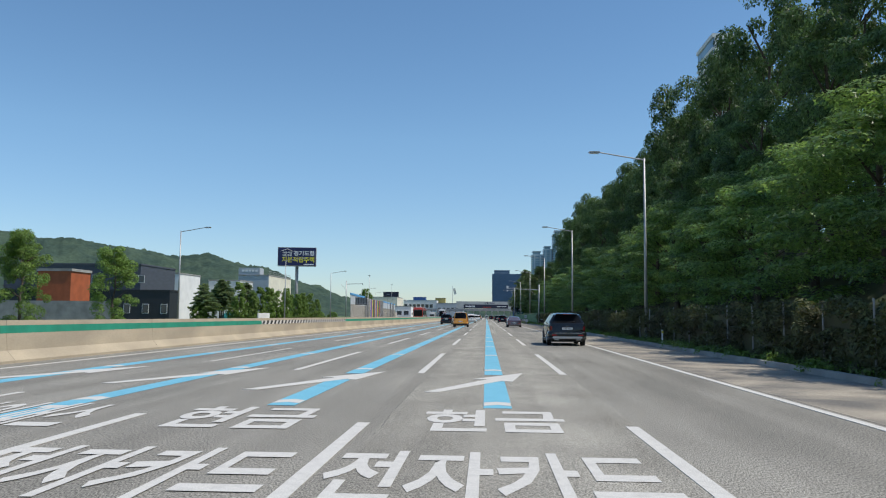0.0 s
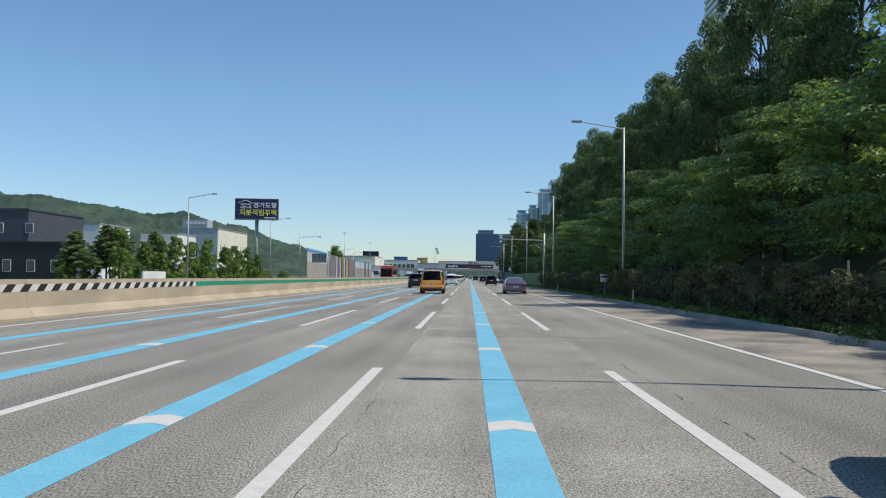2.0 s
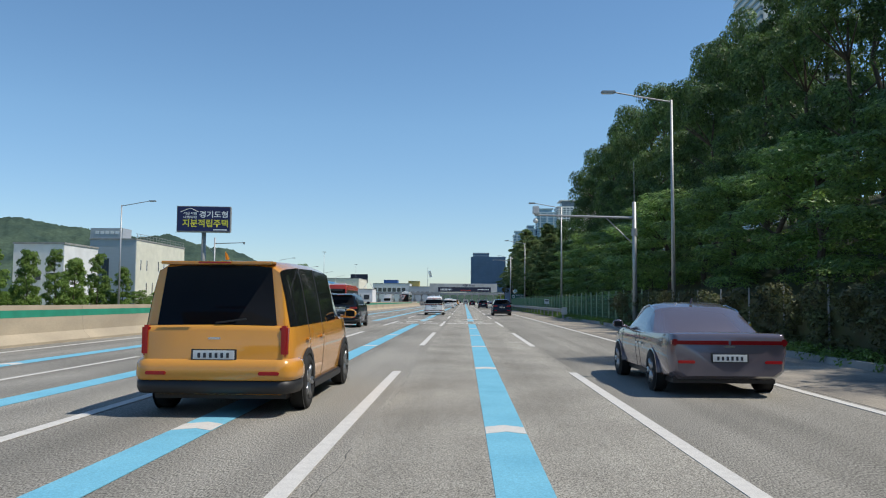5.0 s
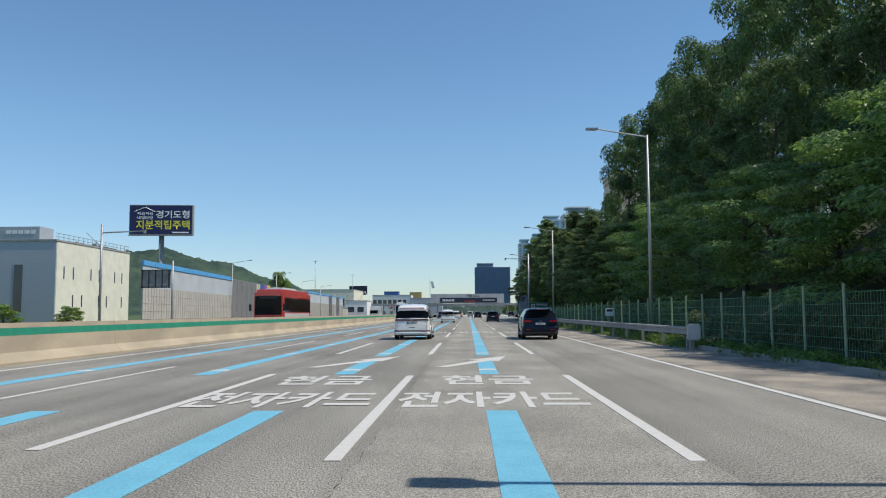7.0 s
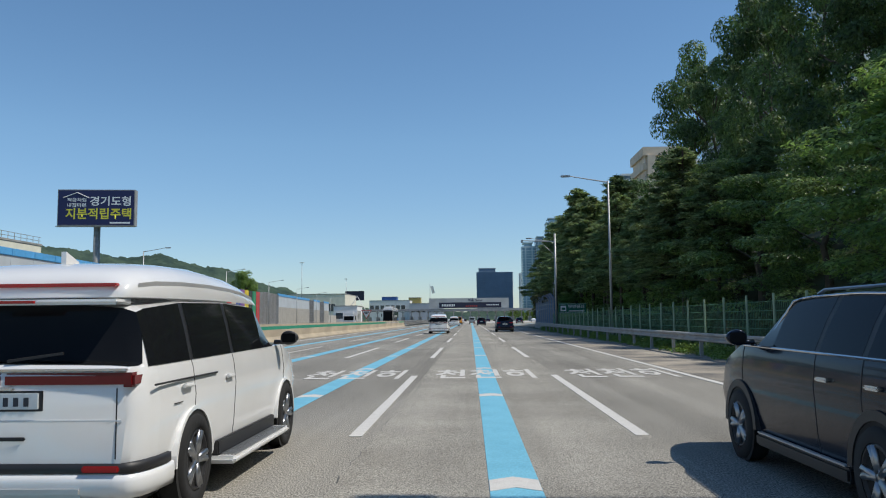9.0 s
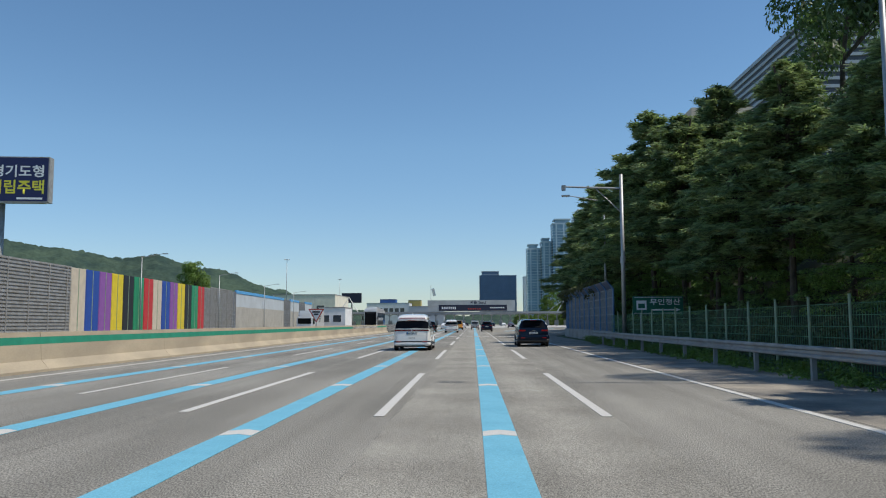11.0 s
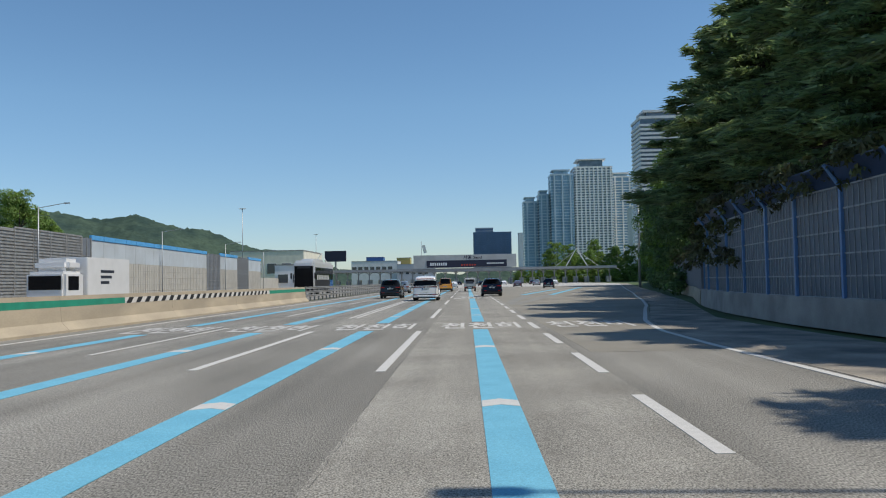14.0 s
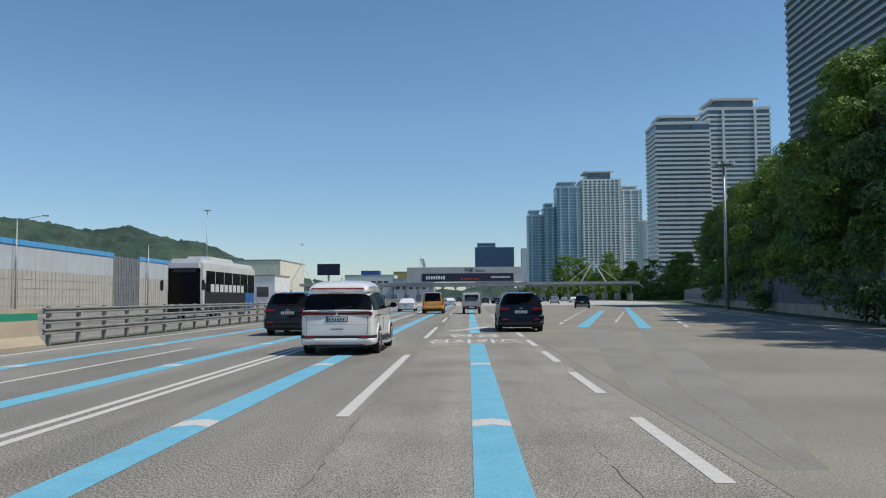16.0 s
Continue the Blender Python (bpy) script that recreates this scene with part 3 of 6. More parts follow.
BROAD = [broadleaf("broadleaf_tree", 15, 4.3, 0.12, 16000, 0.17, 1, "tall dark green broadleaf tree on the bank", LEAF, 40, 0.75),
         broadleaf("broadleaf_tree", 13, 4.0, 0.10, 15000, 0.17, 2, "full green broadleaf tree on the bank", LEAF, 38, 0.72),
         broadleaf("broadleaf_tree", 16, 4.6, 0.15, 16000, 0.18, 3, "tall broadleaf tree with sunlit crown on the bank", LEAF, 40, 0.75),
         broadleaf("shrub_tree", 8, 3.4, 0.06, 18000, 0.122, 4, "low spreading green tree at the bank's foot", SHRUB_SUNLIT, 54, 0.26, 1.5, 1.3),
         broadleaf("broadleaf_tree", 14, 4.2, 0.05, 24000, 0.15, 9, "bright green rounded broadleaf tree by the road", LEAF_LIGHT, 46, 0.8)]
SMALL = [broadleaf("broadleaf_tree", 15, 4.3, 0.06, 8200, 0.34, 6, "green broadleaf tree with a rounded crown", LEAF_LIGHT),
         broadleaf("broadleaf_tree", 13, 4.0, 0.04, 8200, 0.33, 7, "bushy green broadleaf tree", LEAF_LIGHT),
         broadleaf("shrub_tree", 8, 3.4, 0.02, 4600, 0.30, 8, "low round green shrub", LEAF_LIGHT)]
PINES = [conifer("conifer", 14, 4.7, 30000, 11, "dark green conifer with layered branches beside the road"),
         conifer("conifer", 12, 4.2, 26000, 12, "dark green conifer beside the road")]
FAR = broadleaf("broadleaf_tree", 14, 4.3, 0.05, 3200, 0.42, 16, "green broadleaf tree far off beyond the plaza", LEAF_LIGHT)
rt = random.Random(5)
planted = []


def plant(kind, x, y, s, z=None, wide=None):
    z = bank_z(x, y) - 0.15 if z is None else z
    wd = wide or 1.0
    c = copy_thing(kind, pose(x, y, z, 0, 0, rt.random() * 360))
    c.scale = (s * wd, s * wd, s)
    planted.append(c)
    return c


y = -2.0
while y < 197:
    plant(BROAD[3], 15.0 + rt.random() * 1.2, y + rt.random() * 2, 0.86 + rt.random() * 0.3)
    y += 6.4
y = -4.0
while y < 202:
    plant(rt.choice(BROAD[:2]), 20.8 + rt.random() * 2.0, y + rt.random() * 2, 0.86 + rt.random() * 0.2, None, 0.85)
    y += 8.6
y = 4.0
while y < 246:
    tall = float(np.interp(y, [0, 40, 58, 96, 120, 160, 215, 245], [1.35, 1.5, 1.66, 1.67, 1.57, 1.44, 1.58, 1.66]))
    plant(rt.choice(BROAD[:3]), 26.8 + rt.random() * 3.0, y + rt.random() * 3, tall - 0.10 + rt.random() * 0.26, None, 0.64)
    y += 7.2
y = 194.0
while y < 292:
    big = float(np.interp(y, [194, 228, 241, 292], [0.68, 0.76, 1.04, 1.10]))
    plant(rt.choice(PINES), 12.9 + float(np.interp(y, [250, 258, 268, 277], [0.3, 2.3, 2.0, 1.1])) + rt.random() * 0.8, y + rt.random() * 1.5, big + rt.random() * 0.14)
    y += 6.4
y = 196.0
while y < 292:
    big = float(np.interp(y, [194, 228, 241, 292], [0.55, 0.62, 0.95, 1.05]))
    plant(rt.choice(PINES), 17.5 + max(0, y - 262) * 0.1 + rt.random() * 2.0, y + rt.random() * 2, big + rt.random() * 0.15)
    y += 9.0
y = 262.0
while y < 290:
    plant(rt.choice(BROAD[:2]), 23 + rt.random() * 2.0, y, 1.0 + rt.random() * 0.1)
    y += 7.0
for k in range(24):
    yy = 292.5 + k * 5.6
    plant(rt.choice(BROAD[:2]) if k % 2 == 0 or k < 6 else BROAD[4], wall_x(yy) + (5.2 if k < 3 else 1.5) + rt.random() * 1.2, yy, (1.10 if k < 3 else 1.04) + rt.random() * 0.14)
    plant(FAR, wall_x(yy) + 11 + rt.random() * 4, yy, 1.1 + rt.random() * 0.25)
for k in range(48):
    plant(FAR, 46 + k * 5.2 + rt.random() * 5, 625 + rt.random() * 70, 1.2 + rt.random() * 0.5, 0)
for k in range(34):
    plant(SMALL[2], 24 + k * 4.2 + rt.random() * 2, 612 + rt.random() * 8, 0.8 + rt.random() * 0.4, 0)
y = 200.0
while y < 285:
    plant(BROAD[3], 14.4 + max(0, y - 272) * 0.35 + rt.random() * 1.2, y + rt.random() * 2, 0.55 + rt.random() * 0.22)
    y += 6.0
# trees of the far side
for x, y, s in ((-38, 58, 0.6), (-38, 42, 0.6), (-55.5, 341, 1.0), (-58, 352, 0.8), (-38, 24, 0.5)):
    plant(BROAD[4], x, y, s, 0, 0.9)
for k in range(12):
    plant(SMALL[k % 2], -39.5 - rt.random() * 1.5, 108 + k * 5.2, 0.40 + rt.random() * 0.13, 0, 0.62)
for k in range(8):
    plant(rt.choice(SMALL), -47 - rt.random() * 5, 112 + k * 8, 0.44 + rt.random() * 0.12, 0, 0.75)
for k in range(5):
    plant(PINES[1], -47 - rt.random() * 5, 113 + k * 6, 0.55 + rt.random() * 0.12, 0, 1.2)
for k in range(8):
    plant(SMALL[2], -41.5 - rt.random() * 3, 130 + k * 9, 0.26 + rt.random() * 0.12, 0, 1.3)
for proto in BROAD + SMALL + PINES + [FAR]:
    for o in (proto, *proto.children):
        bpy.data.objects.remove(o)


# ---- fences and walls at the right ----
def ivy_fence():
    """The fence that creepers have grown over, at the bank's foot."""
    o = thing("overgrown_fence", 0, 0, 0, "chain fence thickly overgrown with dark creepers", "fence", kind="structure")
    rng = np.random.default_rng(21)
    for y0 in range(-84, 118, 14):
        blobs = [((9.66 + rng.normal() * 0.10, y0 + rng.random() * 14, 0.1 + rng.random() * 1.8), 0.24 + rng.random() * 0.25) for _ in range(120)]
        c = new("creeper", leaf_mesh("creeper", blobs, 11000, 0.075, rng, IVY, 0.2))
        c.parent = o
    bm = bmesh.new()
    for k in range(68):
        tube(bm, (9.72, -84 + 3.0 * k, 0), (9.72, -84 + 3.0 * k, 2.0), 0.03, n=6)
    part("post_row", bm, STEEL_DULL, o)
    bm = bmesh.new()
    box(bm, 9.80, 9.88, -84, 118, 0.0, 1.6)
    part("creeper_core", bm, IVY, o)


ivy_fence()


def mesh_fence():
    """Green welded mesh fence with pale posts."""
    o = thing("mesh_fence", 0, 0, 0, "green welded mesh fence with pale steel posts", "fence", kind="structure")
    post = panel = None
    for k in range(50):
        y = 118 + 2.5 * k
        x = 9.6
        if not post:
            p = part("post", tubed(((0, 0, 0), (0, 0, 2.2), 0.042), n=8), FENCE_PALE, o)
            post = p.data
            bm = bmesh.new()
            for j in range(17):
                tube(bm, (0, 0.07 + j * 0.15, 0.12), (0, 0.07 + j * 0.15, 1.98), 0.006, n=3)
            for j in range(7):
                tube(bm, (0, 0.03, 0.15 + j * 0.3), (0, 2.47, 0.15 + j * 0.3), 0.010, n=3)
            q = part("mesh_panel", bm, FENCE_GREEN, o)
            panel = q.data
        else:
            p, q = new("post", post), new("mesh_panel", panel)
            p.parent = q.parent = o
        p.location = q.location = (x, y, 0)


mesh_fence()


def verge():
    """Weeds along the foot of the fences."""
    rng = np.random.default_rng(8)
    for name, y0, y1 in (("verge_weeds", -60, 128), ("verge_weeds", 128, 252)):
        blobs = [((8.75 + rng.random() * 0.9, y0 + (y1 - y0) * rng.random(), 0.06 + 0.2 * rng.random()), 0.12 + rng.random() * 0.32) for _ in range(620)]
        c = new(name, leaf_mesh(name, blobs, 42000, 0.06, rng, LEAF_LIGHT, 0.1))
        tagged(c, "rough green weeds along the fence foot", "weeds", kind="stuff")
    blobs = [((8.3 + rng.random() * 0.7, 144 + 100 * rng.random(), 0.05), 0.10 + rng.random() * 0.22) for _ in range(360)]
    tagged(new("verge_weeds", leaf_mesh("verge_weeds", blobs, 15000, 0.06, rng, LEAF_LIGHT, 0.1)), "rough green weeds under the guardrail", "weeds", kind="stuff")
    blobs = [((10.3 + rng.random() * 1.6, 118 + 125 * rng.random(), 0.3 + 1.1 * rng.random()), 0.35 + rng.random() * 0.45) for _ in range(420)]
    tagged(new("undergrowth", leaf_mesh("undergrowth", blobs, 45000, 0.10, rng, IVY, 0.2)), "dark leafy undergrowth behind the mesh fence", "undergrowth", kind="stuff")
    bm = sweep([(-0.11, 0), (0.11, 0), (0.11, 0.16), (-0.09, 0.16)], [(8.75, -90, 0), (8.75, 143, 0)])
    tagged(part("kerb", bm, CONCRETE_GREY), "low concrete kerb at the shoulder's edge", "kerb", kind="structure")


verge()

PANEL_CLEAR = material("panel_clear", (0.19, 0.21, 0.235), 0.75, var=0.12, scale=0.8, fine=12, tint=(0.14, 0.158, 0.18), spec=0.15)
PANEL_GREY = material("panel_grey", (0.48, 0.455, 0.40), 0.7, var=0.07, scale=0.5, fine=12, tint=(0.42, 0.395, 0.345))
UPPER_PALE = material("upper_panel", (0.50, 0.54, 0.56), 0.5, var=0.06, scale=0.3, fine=8, tint=(0.44, 0.47, 0.48))
GRID_PALE = material("grid_bar", (0.33, 0.36, 0.37), 0.6, 0.1, var=0.1, scale=2, fine=20)
HEAD_BLUE = material("head_panel_blue", (0.035, 0.065, 0.14), 0.35, var=0.1, scale=1, fine=12)
WALL_SHEET = material("wall_sheet", (0.19, 0.20, 0.215), 0.7, var=0.12, scale=0.7, fine=12, tint=(0.17, 0.18, 0.195), spec=0.3)
BLUE_CAP = material("blue_cap", (0.10, 0.38, 0.70), 0.5, var=0.08)
STEEL_BLUE = material("blue_post", (0.12, 0.25, 0.48), 0.5, 0.0, var=0.1)


def right_wall():
    """The noise wall on a concrete footing that follows the flaring edge."""
    o = thing("noise_wall_right", 0, 0, 0, "grey panelled noise wall on a concrete footing with blue posts", "noise wall", kind="structure")
    run = [(wall_x(y), y) for y in np.arange(243.0, 292.0, 3.0)]
    part("footing", sweep([(-0.25, 0), (0.25, 0), (0.25, 0.85), (-0.2, 0.85)], [(a, b, 0) for a, b in run]), CONCRETE_GREY, o)
    for (xa, ya), (xb, yb) in zip(run, run[1:]):
        d = Vector((xb - xa, yb - ya, 0))
        ang = math.degrees(math.atan2(-d.x, d.y))
        q = part("post", cranked_post(), STEEL_BLUE, o, "bright blue post with a cranked head")
        q.matrix_basis = pose(xa, ya, 0, 0, 0, ang)
        q = part("panel", boxed(0.0, 0.05, 0.06, d.length - 0.06, 0.85, 3.85), PANEL_CLEAR, o)
        q.matrix_basis = pose(xa, ya, 0, 0, 0, ang)
        g = part("panel_grid", grid_bm(d.length, 0.85, 3.85), GRID_PALE, q, "pale grid bars")
        bm = bmesh.new()
        plate(bm, [(0.02, 0.06), (-0.42, 0.06), (-0.42, d.length - 0.06), (0.02, d.length - 0.06)], -0.02, 0.02)
        for v in bm.verts:
            v.co.z += 3.88 + max(0.0, -v.co.x) * 1.25
        bmesh.ops.recalc_face_normals(bm, faces=bm.faces)
        part("head_panel", bm, HEAD_BLUE, q, "dark blue leaning head panel")
    low = []
    y = 289.0
    while y < 500:
        low.append((wall_x(y), y, 0))
        y += 4
    part("low_wall", sweep([(-0.15, 0), (0.15, 0), (0.15, 3.1), (-0.15, 3.1)], low), WALL_SHEET, o)
    bm = bmesh.new()
    for (xa, ya, _), (xb, yb, _) in zip(low[:32], low[1:33]):
        for j in range(7):
            fx, fy = xa + (xb - xa) * (j + 0.5) / 7 - 0.15, ya + (yb - ya) * (j + 0.5) / 7
            box(bm, fx - 0.05, fx + 0.02, fy - 0.09, fy + 0.09, 0.82, 3.04)
    part("rib_row", bm, WALL_SHEET, o)
    part("low_wall_base", sweep([(-0.32, 0), (-0.16, 0), (-0.16, 0.8), (-0.24, 0.8)], low), CONCRETE, o)
    rng = np.random.default_rng(31)
    blobs = []
    for k in range(170):
        yy = 247 + rng.random() ** 0.7 * 43
        deep = rng.random() ** 2.2 * (1.0 if yy < 276 else 2.6)
        blobs.append(((wall_x(yy) - 0.12 + rng.normal() * 0.2 - (0.25 if deep < 0.3 else 0.0), yy, 4.55 - deep + rng.random() * 0.2), 0.22 + rng.random() * 0.26))
    for k in range(120):
        yy = 292 + rng.random() * 98
        blobs.append(((wall_x(yy) + 0.05 + rng.normal() * 0.2, yy, 2.2 + rng.random() * 1.4), 0.3 + rng.random() * 0.4))
    c = new("creeper", leaf_mesh("creeper", blobs, 24000, 0.12, rng, IVY, 0.3))
    c.parent = o


def cranked_post():
    """A post that leans towards the road over its last stretch."""
    bm = bmesh.new()
    box(bm, -0.09, 0.0, -0.055, 0.055, 0.8, 3.85)
    tube(bm, (-0.045, 0, 3.80), (-0.47, 0, 4.42), 0.06, 0.05, 6)
    return bm


def grid_bm(length, z0, z1):
    """Bars that divide a glazed panel into upright fields."""
    bm = bmesh.new()
    for k in range(6):
        z = z0 + (z1 - z0) * k / 5
        box(bm, -0.03, -0.002, 0.06, length - 0.06, z - 0.022, z + 0.022)
    for k in range(1, 10):
        yv = length * k / 10
        box(bm, -0.024, -0.003, yv - 0.012, yv + 0.012, z0 + 0.03, z1 - 0.03)
    return bm


right_wall()


# ---- noise wall at the far left ----
STRIPES = [material("stripe_" + n, c, 0.55, var=0.06, scale=1.2, fine=30) for n, c in (
    ("red", (0.55, 0.035, 0.04)), ("cream", (0.62, 0.54, 0.42)), ("blue", (0.02, 0.08, 0.36)), ("purple", (0.27, 0.10, 0.36)),
    ("yellow", (0.72, 0.56, 0.03)), ("black", (0.02, 0.025, 0.03)), ("green", (0.02, 0.28, 0.13)))]


def left_wall():
    o = thing("noise_wall_left", -39.0, 204, 0, "long noise wall with grey panels, a blue cap and coloured stripes", "noise wall", rz=3.73, kind="structure")

    def top(y):
        return float(np.interp(y, [0, 66, 140, 250], [7.6, 7.6, 7.9, 8.1]))

    def post(y, h):
        q = part("post", boxed(-0.08, 0.08, -0.08, 0.08, 0, h), STEEL_DULL, o)
        q.location = (0.05, y, 0)

    def louvre(y0, y1):
        y = y0
        while y < y1 - 0.1:
            e = min(y + 4, y1)
            bm = bmesh.new()
            box(bm, -0.05, 0.0, y, e, 0.3, top(y))
            for k in range(int(top(y) / 0.34)):
                box(bm, 0.003, 0.09, y + 0.05, e - 0.05, 0.35 + k * 0.34, 0.53 + k * 0.34)
            part("louvre_panel", bm, STEEL_DULL, o)
            post(y, top(y) + 0.05)
            y = e

    def plain(y0, y1, cap=True):
        y = y0
        while y < y1 - 0.1:
            e = min(y + 4, y1)
            h = top(y)
            bm = bmesh.new()
            box(bm, -0.06, 0.06, y + 0.02, e - 0.02, 0.2, h * 0.62)
            for k in range(1, 5):
                box(bm, 0.062, 0.10, y + 0.02, e - 0.02, h * 0.124 * k - 0.03, h * 0.124 * k + 0.03)
            for k in range(4):
                box(bm, 0.063, 0.11, y + k, y + k + 0.08, 0.2, h * 0.62)
            part("panel", bm, PANEL_GREY, o)
            part("upper_panel", boxed(-0.05, 0.05, y + 0.02, e - 0.02, h * 0.62 + 0.01, h - 0.3), UPPER_PALE, o, "pale blue grey upper panel")
            if cap:
                part("cap", boxed(-0.16, 0.16, y, e, h - 0.29, h + 0.35, 0.04), BLUE_CAP, o, "bright blue cap")
            y = e

    def clear(y0, y1):
        n = max(2, int((y1 - y0) / 1.0))
        bm = bmesh.new()
        box(bm, -0.02, 0.02, y0, y1, 0.2, top(y0) - 0.1)
        part("clear_panel", bm, PANEL_CLEAR, o)
        for k in range(n + 1):
            post(y0 + (y1 - y0) * k / n, top(y0))
        bm = bmesh.new()
        for k in range(8):
            box(bm, 0.025, 0.06, y0, y1, 0.3 + k * 0.75, 0.36 + k * 0.75)
        part("rail_grid", bm, STEEL_DULL, o)
    plain(0, 45)
    louvre(45, 66)
    w = 3.686
    for k in range(14):
        y = 66 + k * w
        p = part("stripe_panel", boxed(-0.05, 0.05, y + 0.01, y + w - 0.01, 0.2, top(y)), STRIPES[(k + 1) % 7], o)
        bm = bmesh.new()
        for j in range(2):
            box(bm, 0.052, 0.085, y + w * 0.5 * j + 0.12, y + w * 0.5 * (j + 1) - 0.12, 0.25, top(y) - 0.06)
            for i in range(22):
                box(bm, 0.087, 0.10, y + w * 0.5 * j + 0.2, y + w * 0.5 * (j + 1) - 0.2, 0.4 + i * 0.33, 0.53 + i * 0.33)
        part("raised_field", bm, STRIPES[(k + 1) % 7], p)
        part("pale_joint", boxed(0.052, 0.11, y + w * 0.5 - 0.05, y + w * 0.5 + 0.05, 0.25, top(y) - 0.03), FENCE_PALE, p)
    louvre(117.6, 138)
    clear(138, 140.7)
    plain(140.7, 196)
    clear(196, 206.5)
    plain(206.5, 222.6)
    clear(222.6, 234.4)
    plain(234.4, 250)
    part("footing", sweep([(-0.3, 0), (0.3, 0), (0.3, 0.5), (-0.3, 0.5)], [(0, -20, 0), (0, 330, 0)]), CONCRETE_GREY, o)
    part("low_wall", boxed(-0.1, 0.1, 250, 330, 0.5, 3.4), PANEL_GREY, o)


left_wall()


# ---- street lamps ----
def street_lamp():
    o = thing("street_lamp", 0, -600, 0, "tall galvanised steel street lamp with one long arm", "street lamp", "street lamps")
    part("pole", tubed(((0, 0, 0), (0, 0, 11.3), 0.11, 0.06), n=12), STEEL, o, smooth=True)
    part("base", boxed(-0.22, 0.22, -0.22, 0.22, 0, 0.08, 0.01), STEEL, o)
    part("arm", tubed(((0, 0, 11.2), (-1.2, 0, 11.4), 0.045, 0.04), ((-1.2, 0, 11.4), (-2.75, 0, 11.68), 0.04, 0.035), n=8), STEEL, o)
    h = part("lamp_head", boxed(-3.4, -2.7, -0.14, 0.14, 11.63, 11.75, 0.04), STEEL, o, "flat grey lamp head")
    part("lens", boxed(-3.35, -2.8, -0.11, 0.11, 11.61, 11.632), PLATE_WHITE, h)
    return o


lamp = street_lamp()
for y in (-16.2, 28.3, 69.3, 112.1, 155.5):
    copy_thing(lamp, pose(9.78, y, 0))
for x, y in ((9.9, 206.2), (10.5, 250.4)):
    copy_thing(lamp, pose(x, y, 0))
for y in (-20, 22, 65, 111, 150):
    copy_thing(lamp, pose(-34.0, y, -0.6, 0, 0, 180))
for y in (247.0, 289.5, 329.5, 371.0, 413.0, 455.0):
    copy_thing(lamp, pose(-38.45 - 0.0653 * (y - 204), y, -0.9, 0, 0, 183.7))
for o in (lamp, *lamp.children_recursive):
    bpy.data.objects.remove(o)


def pole_with_arm(x, y, h, reach, camera_box):
    o = thing("traffic_camera_pole" if camera_box else "detector_pole", x, y, 0, "thick grey steel pole with a long horizontal arm over the road", "pole")
    part("pole", tubed(((0, 0, 0), (0, 0, h + 0.9), 0.14, 0.11), n=14), STEEL, o, smooth=True)
    part("arm", tubed(((0, 0, h), (-reach, 0, h + 0.15), 0.08, 0.05), n=8), STEEL, o)
    part("brace", tubed(((-0.05, 0, h - 1.5), (-1.6, 0, h + 0.02), 0.035), n=6), STEEL, o)
    part("collar", tubed(((0, 0, 5.2), (0, 0, 5.6), 0.165), n=12), STEEL, o)
    if camera_box:
        part("lightning_rod", tubed(((0, 0, h + 0.9), (0, 0, h + 3.2), 0.02, 0.012), n=6), STEEL, o)
        part("camera_box", boxed(-reach - 0.1, -reach + 0.25, -0.2, 0.2, h + 0.2, h + 0.65, 0.03), PLATE_WHITE, o, "white camera housing")
        bm = bmesh.new()
        bmesh.ops.create_uvsphere(bm, u_segments=16, v_segments=10, radius=0.14)
        part("dome_camera", bm, PLATE_WHITE, o, "white dome camera", True).location = (-reach + 0.05, 0, h - 0.18)
    else:
        part("sensor", boxed(-reach - 0.15, -reach + 0.1, -0.1, 0.1, h - 0.1, h + 0.25, 0.02), STEEL, o)


pole_with_arm(9.3, 118.4, 6.2, 5.6, True)
pole_with_arm(9.3, 236.7, 9.9, 3.6, False)
pole_with_arm(-38.0, 191.3, 9.9, -4.5, False)


def flood_mast(x, y, h, label="tall grey floodlight mast with a ring of lamps"):
    o = thing("floodlight_mast", x, y, 0, label, "light mast", "floodlight masts")
    part("mast", tubed(((0, 0, 0), (0, 0, h), 0.22, 0.1), n=12), STEEL, o, smooth=True)
    part("ring", tubed(((0, 0, h - 0.3), (0, 0, h - 0.1), 0.9), n=16), STEEL, o)
    for k in range(8):
        a = k * math.pi / 4
        q = part("floodlight", boxed(-0.2, 0.2, -0.14, 0.14, -0.18, 0.12, 0.03), PLATE_WHITE, o)
        q.matrix_basis = pose(math.cos(a) * 1.05, math.sin(a) * 1.05, h - 0.15, 0, 0, math.degrees(a))


flood_mast(-83, 533, 30)
flood_mast(27, 370, 15.5)
flood_mast(-86, 690, 30)


# ---- billboard ----
NAVY_BOARD = material("billboard_navy", (0.012, 0.018, 0.09), 0.5, var=0.06)
YELLOW_INK = material("billboard_yellow", (0.75, 0.68, 0.06), 0.5, var=0.03)
WHITE_INK = material("billboard_white", (0.8, 0.8, 0.8), 0.5, var=0.03)


